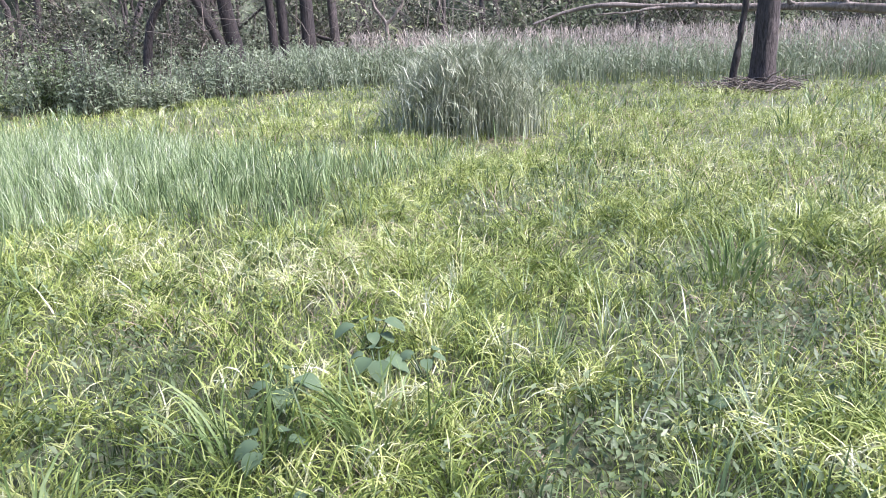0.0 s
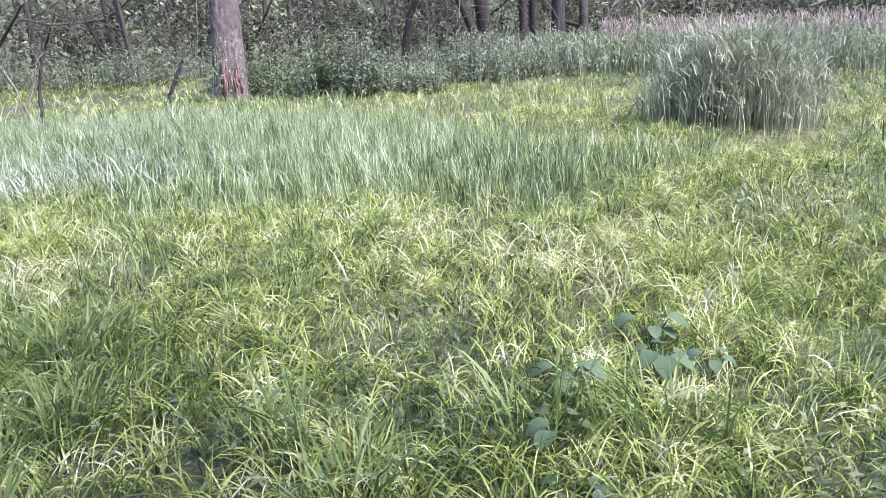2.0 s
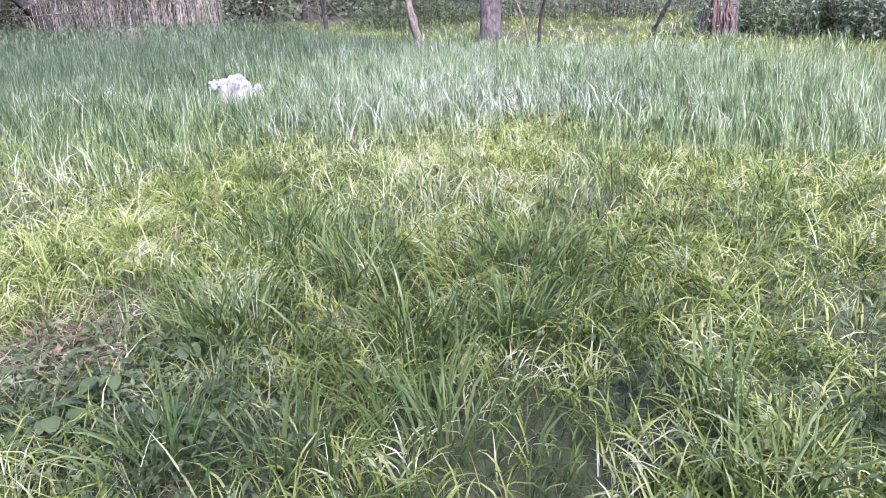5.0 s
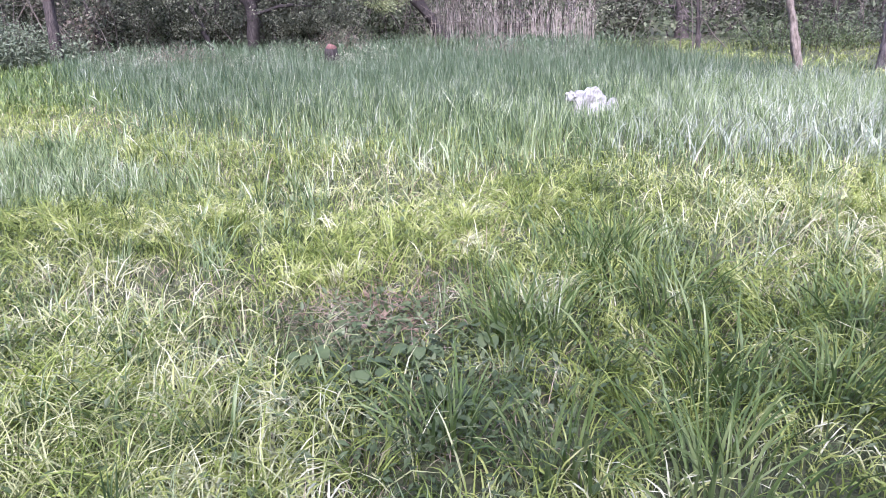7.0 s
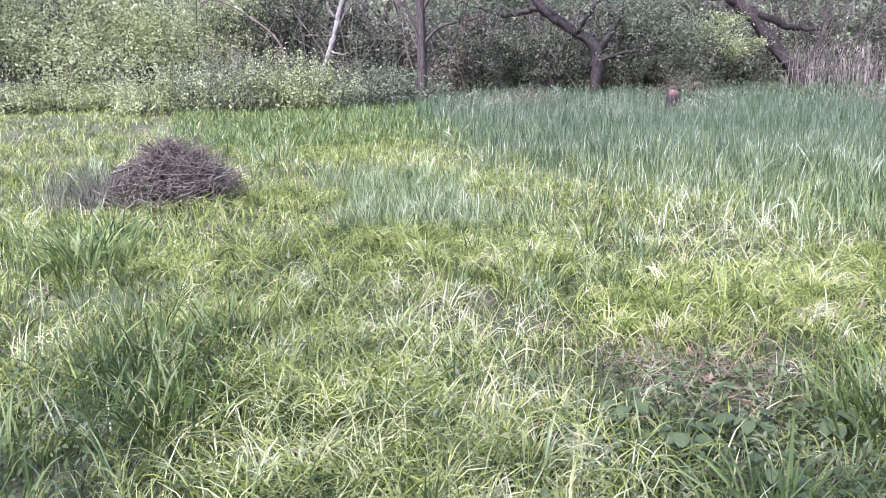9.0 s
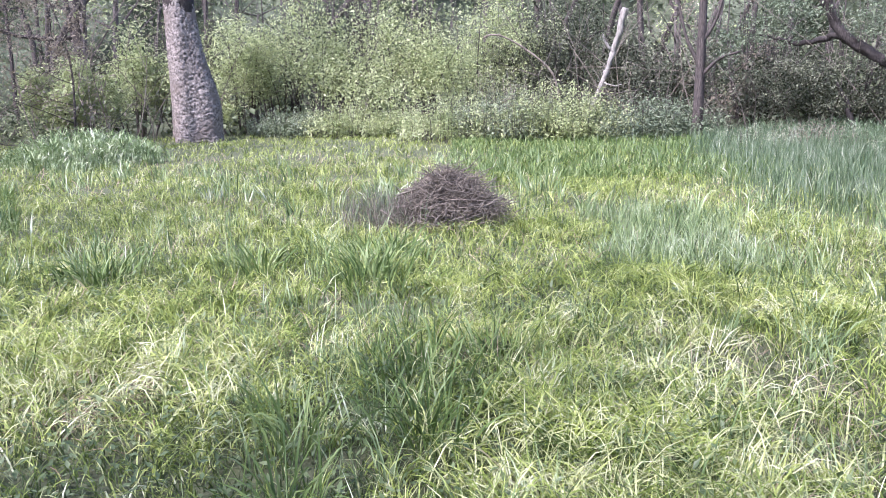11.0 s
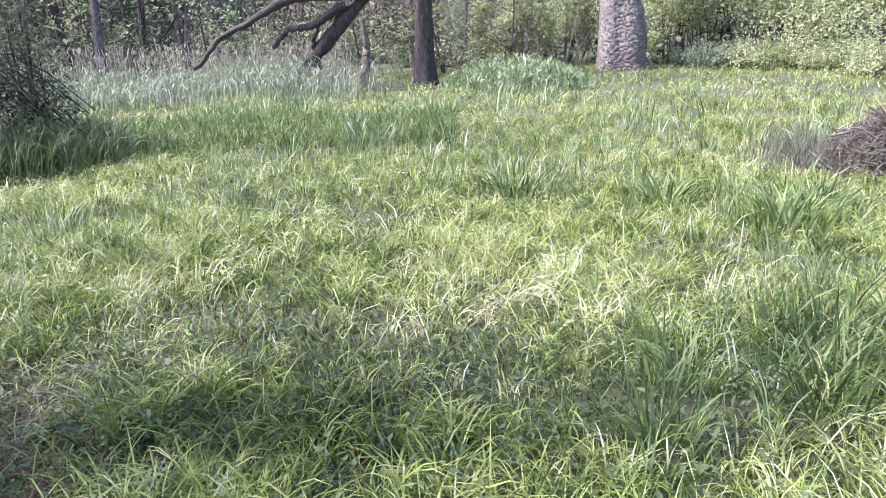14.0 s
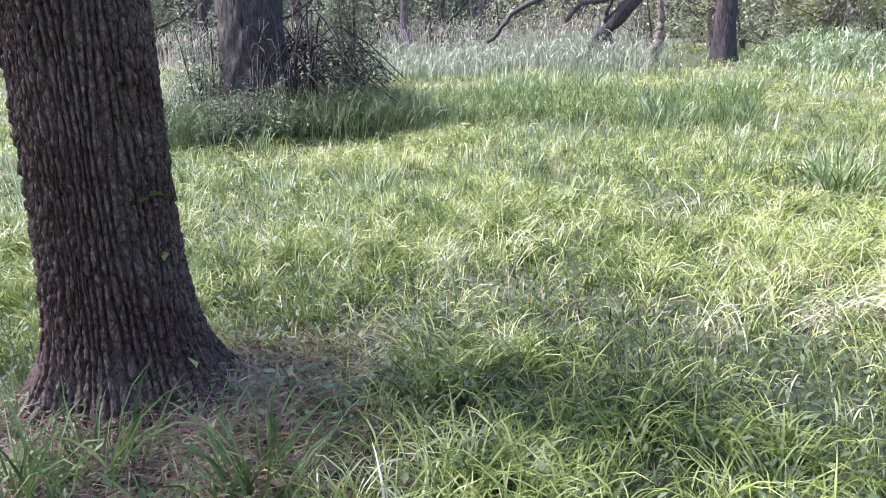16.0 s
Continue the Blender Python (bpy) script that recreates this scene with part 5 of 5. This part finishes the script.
g = Geo()
for r0, r1, dens, ln, w, segs in ((0.9, 1.7, 500, 0.26, 0.008, 3), (1.7, 3.2, 1950, 0.25, 0.0085, 4), (3.2, 4.6, 1650, 0.26, 0.008, 3), (4.6, 6.5, 1300, 0.27, 0.0077, 3), (6.5, 9, 780, 0.29, 0.0082, 2), (9, 13, 400, 0.30, 0.0095, 2), (13, 18, 175, 0.29, 0.0122, 2), (18, 30, 46, 0.29, 0.022, 2)):
    x, y, way = tufted(r0, r1, dens, 24 if r1 < 9 else 9, 0.86 if r1 < 9 else 0.5)
    keep = (~tall_zone(x, y) | (rng.random(len(x)) < 0.2)) & clear_of_trees(x, y)
    thin = patches(x, y, 0.55, 1.0)
    keep &= rng.random(len(x)) < np.clip(0.8 + 0.65 * thin, 0.4 if r1 < 9 else 0.75, 1) * (1 - 0.75 * lush_spot(x, y)) * (1 - 0.85 * bare_spot(x, y)) * open_strips(x, y)
    x, y, thin, way = x[keep], y[keep], thin[keep], way[keep]
    field(g, x, y, ln * (0.95 + 0.35 * thin), w, 2.0, segs, 0.6, way)
for r0, r1, dens, w, a0, a1 in ((0.2, 1.2, 600, 0.007, 0, 360), (1.2, 1.8, 500, 0.008, 0, 360), (0.9, 3, 500, 0.010, 225, 315), (3, 6, 260, 0.013, 225, 315), (6, 14, 80, 0.022, 225, 315), (14, 30, 12, 0.05, 225, 315)):
    x, y = scatter(r0, r1, dens, a0, a1)
    keep = clear_of_trees(x, y)
    field(g, x[keep], y[keep], 0.24, w, 1.4, 2, 0.5)
stuff("meadow_grass", g, M_SEDGE, "yellow-green arching sedge grass of the meadow", "grass")

g = Geo()
for cx, cy, sx, sy, n in ((-2.7, -0.9, 0.55, 0.5, 2000), (-2.15, -0.65, 0.35, 0.4, 1300), (-3.6, -1.4, 0.7, 0.6, 1200), (-1.9, -3.5, 0.5, 0.45, 900), (-0.9, 4.6, 0.8, 0.4, 900), (-4.6, 3.2, 0.7, 0.5, 800), (-6.3, 0.6, 0.9, 0.8, 700), (-0.7, -5.0, 1.0, 0.6, 900)):
    x, y = rng.normal(cx, sx, n), rng.normal(cy, sy, n)
    tx, ty = np.round(x / 0.16) * 0.16, np.round(y / 0.16) * 0.16
    way = np.arctan2(y - ty, x - tx) + rng.normal(0, 0.6, n)
    field(g, tx + 0.5 * (x - tx), ty + 0.5 * (y - ty), 0.29, 0.0075 if math.hypot(cx, cy) < 4 else 0.009, 1.9, 3, 0.6, way)
stuff("pale_sedge_tufts", g, M_PALE, "pale straw-green tufts of arching sedge", "grass")

g = Geo()
for r0, r1, dens, w in ((1.6, 3.4, 600, 0.0065), (3.4, 6, 180, 0.010), (6, 9, 60, 0.016)):
    x, y = scatter(r0, r1, dens)
    keep = clear_of_trees(x, y) & (rng.random(len(x)) > 0.8 * bare_spot(x, y))
    field(g, x[keep], y[keep], 0.15, w, 1.1, 2, 0.6)
x, y = scatter(0.2, 1.7, 500, 0, 360)
field(g, x, y, 0.13, 0.008, 1.1, 2, 0.6)
x, y = scatter(1.6, 6, 160, 225, 315)
field(g, x, y, 0.14, 0.013, 1.1, 2, 0.6)
stuff("short_grass", g, M_SHORT, "short fine grass under the taller blades", "grass")

g = Geo()
for r0, r1, dens, ln, w in ((1.2, 5, 100, 0.29, 0.009), (5, 9, 60, 0.36, 0.012), (9, 18, 26, 0.42, 0.022)):
    x, y, way = tufted(r0, r1, dens, 14, 0.9)
    keep = ~tall_zone(x, y) & clear_of_trees(x, y) & (patches(x, y, 1.1, 9.0) > -0.1) & (rng.random(len(x)) > 0.9 * bare_spot(x, y))
    keep &= (azimuth(x, y) > 25) | (np.hypot(x, y) < 6) | (rng.random(len(x)) < 0.3)
    field(g, x[keep], y[keep], ln, w, 0.8, 3, 0.4, way[keep])
x, y = scatter(4, 11, 480, 85, 135)
keep = strip_zone(x, y)
field(g, x[keep], y[keep], 0.38, 0.0088, 0.85, 3, 0.35)
stuff("green_tufts", g, M_TALL, "scattered tufts of taller green grass", "grass")
g = Geo()
for a, b, r in LUSH_SPOTS:
    d = math.hypot(a, b)
    n = int(max(60, 900 * r * r * 3.1 * min(1.0, (3.5 / d) ** 1.2)))
    x, y = rng.normal(a, r * 0.65, n), rng.normal(b, r * 0.65, n)
    field(g, x, y, 0.40, max(0.0125, 0.003 * d), 1.25, 4, 0.35, np.arctan2(y - b, x - a) + rng.normal(0, 0.8, n))
for r0, r1, dens, w in ((9, 14, 210, 0.02), (13, 24, 70, 0.036)):
    x, y = scatter(r0, r1, dens)
    keep = lush_zone(x, y)
    field(g, x[keep], y[keep], 0.33, w * 0.8, 1.1, 3, 0.3)
stuff("lush_grass", g, M_LUSH, "tufts of taller deep green grass", "grass")

near_reeds, far_reeds = Geo(), Geo()
for r0, r1, dens, ln, w in ((5, 8, 900, 0.48, 0.012), (8, 13, 700, 0.5, 0.0112), (13, 20, 310, 0.57, 0.0138), (20, 28, 130, 0.57, 0.018)):
    x, y = scatter(r0, r1, dens, -10, 132)
    keep = tall_zone(x, y) & (np.hypot(x + 9.72, y - 3.74) > 0.32) & (np.hypot(x + 20.0, y - 0.58) > 0.85)
    x, y = x[keep], y[keep]
    inside = np.clip((np.hypot(x, y) - np.interp(azimuth(x, y), EDGE_AZ, EDGE_NEAR) + 0.5) / 2.4, 0, 1)
    inside = np.minimum(inside, np.clip((np.interp(azimuth(x, y), EDGE_AZ, EDGE_FAR) - np.hypot(x, y) + 0.4) / 1.5, 0.15, 1))
    tuft = patches(x, y, 0.11 + 0.006 * r0, 4.0)
    keep = rng.random(len(x)) < (0.35 + 0.65 * inside) * np.clip(0.72 + 0.75 * tuft, 0.2, 1)
    x, y, inside, tuft = x[keep], y[keep], inside[keep], tuft[keep]
    L = ln * (0.62 + 0.38 * inside + 0.14 * patches(x, y, 0.7, 2.0) + 0.16 * tuft) * stump_gap(x, y) * boulder_gap(x, y)
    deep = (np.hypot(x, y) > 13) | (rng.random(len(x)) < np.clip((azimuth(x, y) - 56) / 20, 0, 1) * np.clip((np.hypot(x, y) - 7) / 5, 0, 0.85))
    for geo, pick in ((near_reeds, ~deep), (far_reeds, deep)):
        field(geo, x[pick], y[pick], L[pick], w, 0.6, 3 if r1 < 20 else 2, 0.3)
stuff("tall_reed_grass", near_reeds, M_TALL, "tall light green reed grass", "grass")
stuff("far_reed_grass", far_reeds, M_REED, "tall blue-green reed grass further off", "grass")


# pale blades spread where the tall grass has its silvery sheen
g = Geo()
x, y = scatter(7.5, 14.5, 230, 32, 72)
keep = tall_zone(x, y) & (rng.random(len(x)) < 1 - ((azimuth(x, y) - 50) / 20) ** 2)
field(g, x[keep], y[keep], 0.52 * boulder_gap(x[keep], y[keep]), 0.012, 1.35, 3, 0.4)
stuff("glaucous_reeds", g, M_GLAUCOUS_SHEEN, "pale bluish reed blades among the tall grass, sheen in their colour", "grass")


def reed_stand(name, cx, cy, n, height, width, label, material=M_REED, lean=0.5, leafy_share=1.1):
    g = Geo()
    blades(g, np.stack([cx, cy, np.zeros(len(cx))], -1), height * rng.uniform(0.65, 1.15, n), width * rng.uniform(0.7, 1.3, n), rng.uniform(0, 6.28, n), rng.uniform(0, 0.15, n), rng.normal(lean, 0.4, n), 3)
    m = int(n * leafy_share)
    height = np.asarray(height) * np.ones(n)
    k = rng.integers(0, n, m)
    z = rng.uniform(0.2, 0.95, m) * height[k]
    blades(g, np.stack([cx[k] + rng.normal(0, 0.06, m), cy[k] + rng.normal(0, 0.06, m), z], -1), height[k] * rng.uniform(0.2, 0.4, m), width * 1.3 * np.ones(m), rng.uniform(0, 6.28, m), rng.uniform(0.2, 0.9, m), rng.uniform(1.0, 2.0, m), 2)
    stuff(name, g, material, label, "reeds")


# the dense clump in the middle of the meadow
n = 1900
cx, cy = rng.normal(0, 0.55, n), rng.normal(0, 0.4, n)
d = np.hypot(cx / 1.15, cy / 0.85)
cx, cy, d = cx[d < 1.15], cy[d < 1.15], d[d < 1.15]
reed_stand("reed_clump", 0.62 + cx, 10.9 + cy, len(cx), (1.24 - 0.4 * d ** 2) * (1 + 0.16 * patches(cx, cy, 0.12, 3.0)), 0.012, "dense clump of dusty green reeds", material=M_DUSTY, lean=0.3, leafy_share=2.6)
for name, r0, r1, a0, a1, dens, h, w, label in (("reed_band", 19.6, 25.5, -45, 15, 60, 1.05, 0.026, "band of green reeds before the wood"),
                                               ("reed_band", 16.8, 23, 161, 190, 70, 0.8, 0.022, "grey-green reeds and herbs at the meadow's edge"),
                                               ("reed_band", 20, 27, 64, 104, 60, 0.62, 0.024, "deep stand of green reeds")):
    x, y = scatter(r0, r1, dens, a0, a1)
    keep = (np.hypot(x + 20.0, y - 0.58) > 0.85) & (np.hypot(x, y) > r0 + rng.exponential(0.9, len(x)) + 0.8 * patches(x, y, 1.3, 7.0))
    az = azimuth(x, y)
    keep &= rng.random(len(x)) < np.clip(np.minimum(az - a0, a1 - az) / 7.0 + 0.3 * patches(x, y, 1.0, 2.0), 0.02, 1)
    x, y = x[keep], y[keep]
    reed_stand(name, x, y, len(x), h * (0.9 + 0.28 * patches(x, y, 1.6, 8.0)) * stump_gap(x, y), w, label, material={161: M_DUSTY, 64: M_REED}.get(a0, M_HERB), leafy_share=1.1 if a0 == 64 else 1.8)
n = 2600
a, d = rng.uniform(0, 6.28, n), np.sqrt(rng.uniform(0, 1, n)) * rng.uniform(0.8, 1.2, n)
reed_stand("grass_hummock", -9.4 + 1.9 * d * np.cos(a), -17.2 + 1.3 * d * np.sin(a), n, 0.85 * (1.05 - 0.6 * d ** 2), 0.022, "overgrown hummock of light green grasses", material=M_TALL, lean=1.1)
g = Geo()
for r0, r1, a0, a1, dens, h in ((22.5, 28, -45, 6, 46, 1.35), (22, 27, 164, 200, 15, 1.15), (25, 29, 69, 81, 22, 1.6), (25.5, 28, 119, 123, 12, 2.2)):
    x, y = scatter(r0, r1, dens, a0, a1)
    m = len(x)
    blades(g, np.stack([x, y, np.zeros(m)], -1), h * rng.uniform(0.6, 1.15, m), np.full(m, 0.016), rng.uniform(0, 6.28, m), rng.uniform(0, 0.12, m), rng.uniform(0, 0.3, m), 3)
    hx = np.stack([x + rng.normal(0, 0.05, m), y + rng.normal(0, 0.05, m), h * rng.uniform(0.55, 1.0, m)], -1)
    blades(g, hx, rng.uniform(0.12, 0.34, m), np.full(m, 0.026), rng.uniform(0, 6.28, m), rng.uniform(0, 0.6, m), rng.uniform(0.2, 1.3, m), 3)
stuff("dry_reeds", g, M_PLUME, "dry straw-coloured reed plumes from last year", "reeds")

# low weeds and litter between the blades
g = Geo()
for r0, r1, dens, s in ((1.6, 4, 480, 0.042), (4, 8, 150, 0.055)):
    x, y = scatter(r0, r1, dens)
    keep = ~tall_zone(x, y) & clear_of_trees(x, y) & ((patches(x, y, 0.8, 4.0) > -0.15) | (bare_spot(x, y) > 0.3))
    x, y = x[keep], y[keep]
    leaves(g, np.stack([x, y, ground_z(x, y) + rng.uniform(0.01, 0.16, len(x))], -1), s * rng.uniform(0.5, 1.4, len(x)), -0.1, 0.42, 0.3)
for a, b, r in BARE_SPOTS:
    n = int((1300 if b > -2 else 350) * r * r * 3.1)
    x, y = rng.normal(a, r * 0.7, n), rng.normal(b, r * 0.7, n)
    leaves(g, np.stack([x, y, ground_z(x, y) + rng.uniform(0.01, 0.14, n)], -1), 0.043 * rng.uniform(0.5, 1.5, n), -0.1, 0.45, 0.3)
stuff("low_weeds", g, M_WEED, "low broad-leaved weeds between the grass", "weeds")
g = Geo()
for r0, r1, dens, ln, w in ((1.2, 5, 150, 0.24, 0.005), (5, 12, 45, 0.28, 0.008), (12, 20, 14, 0.28, 0.015)):
    x, y = scatter(r0, r1, dens)
    keep = ~tall_zone(x, y) & (patches(x, y, 0.7, 6.0) > 0.0)
    x, y = x[keep], y[keep]
    field(g, x, y, ln, w, 1.6, 3, 1.2)
for cx, cy, s, m in ((-3.55, -0.02, 0.14, 60), (-3.5, 0.62, 0.22, 90), (1.2, -2.55, 0.26, 420), (0.92, -2.85, 0.22, 300), (1.75, -2.6, 0.28, 320), (-1.9, -3.7, 0.25, 200), (-0.3, 4.9, 0.3, 200), (1.6, 6.2, 0.35, 160), (1.2, 9.9, 0.3, 160)):
    x, y = rng.normal(cx, s, m), rng.normal(cy, s, m)
    blades(g, np.stack([x, y, rng.uniform(0.01, 0.05, m)], -1), rng.uniform(0.10, 0.3, m), np.full(m, 0.005), rng.uniform(0, 6.28, m), rng.uniform(1.1, 1.5, m), rng.uniform(1.4, 1.9, m), 2)
stuff("dry_grass", g, M_DRY, "dead straw-coloured blades in the grass", "grass")
g = Geo()
for cx, cy, s, m in ((1.0, -2.6, 0.30, 1500), (1.45, -2.5, 0.28, 900), (0.8, -2.98, 0.26, 900), (0.62, -2.35, 0.25, 350), (-3.55, 0.35, 0.22, 260), (-1.75, -3.4, 0.2, 160)):
    x, y = rng.normal(cx, s, m), rng.normal(cy, s, m)
    keep = clear_of_trees(x, y)
    x, y = x[keep], y[keep]
    m = len(x)
    h = m // 3
    blades(g, np.stack([x, y, rng.uniform(0.01, 0.06, m)], -1)[h:], rng.uniform(0.10, 0.34, m - h), np.full(m - h, 0.0045), rng.uniform(0, 6.28, m - h), rng.uniform(1.1, 1.5, m - h), rng.uniform(1.4, 1.8, m - h), 2)
    leaves(g, np.stack([x, y, rng.uniform(0.015, 0.03, m)], -1)[:h], rng.uniform(0.03, 0.07, h), 0.1, 0.6, 0.3)
stuff("leaf_litter", g, M_LITTER, "brown dead leaves and straw on bare soil", "litter")


def broad_plant(place, n, size, height, label, leaf_mat=M_BROAD):
    """A herb with a few large heart-shaped leaves on stalks."""
    t = thing("broadleaf_plant", place, label, "plant", "broadleaf plants")
    for k in range(n):
        a = k * 2.4 + rng.uniform(-0.4, 0.4)
        r = size * rng.uniform(0.5, 1.1)
        h = height * rng.uniform(0.6, 1.0)
        s = size * rng.uniform(0.7, 1.1)
        c, d = np.array([math.cos(a) * r, math.sin(a) * r, h]), np.array([math.cos(a), math.sin(a), 0])
        e = np.array([-d[1], d[0], 0])
        v, q = [], []
        for i in range(6):
            u = i / 5
            w = s * 0.5 * (1.25 * math.sqrt(u + 0.02) * (1 - u) ** 0.62) * 1.5
            m = c + d * s * (u - 0.2) + np.array([0, 0, 0.12 * s - 0.5 * s * u * u])
            lift = np.array([0, 0, 0.22 * w + 0.02 * s * math.sin(9 * u + k)])
            v += [m - e * w + lift, m, m + e * w + lift]
            if i:
                o = 3 * i
                q += [[o - 3, o - 2, o + 1, o], [o - 2, o - 1, o + 2, o + 1]]
        g = Geo().add(np.array(v), q)
        tube(g, [(0, 0, 0), c * 0.5 + np.array([0, 0, h * 0.1]), c - d * s * 0.1], [0.004, 0.004, 0.003], 4)
        part("leaf", g, leaf_mat, t)


for x, y, n, s, h in ((-0.46, 2.75, 6, 0.095, 0.17), (-0.08, 2.9, 8, 0.10, 0.19), (-0.42, 2.3, 5, 0.095, 0.13), (0.12, 2.95, 5, 0.085, 0.17), (-0.15, 3.25, 6, 0.10, 0.18), (1.35, 2.5, 5, 0.09, 0.10), (-0.3, 1.95, 4, 0.095, 0.10)):
    broad_plant((x, y, 0), n, s, h, "herb with large blue-green leaves in the grass")
for x, y in ((-3.05, 0.75), (-2.95, 0.45), (-2.8, 0.2), (-3.0, 0.0), (-2.6, 0.5)):
    broad_plant((x, y, 0), 7, 0.075, 0.13, "small herb with green leaves on bare soil", M_WEED)
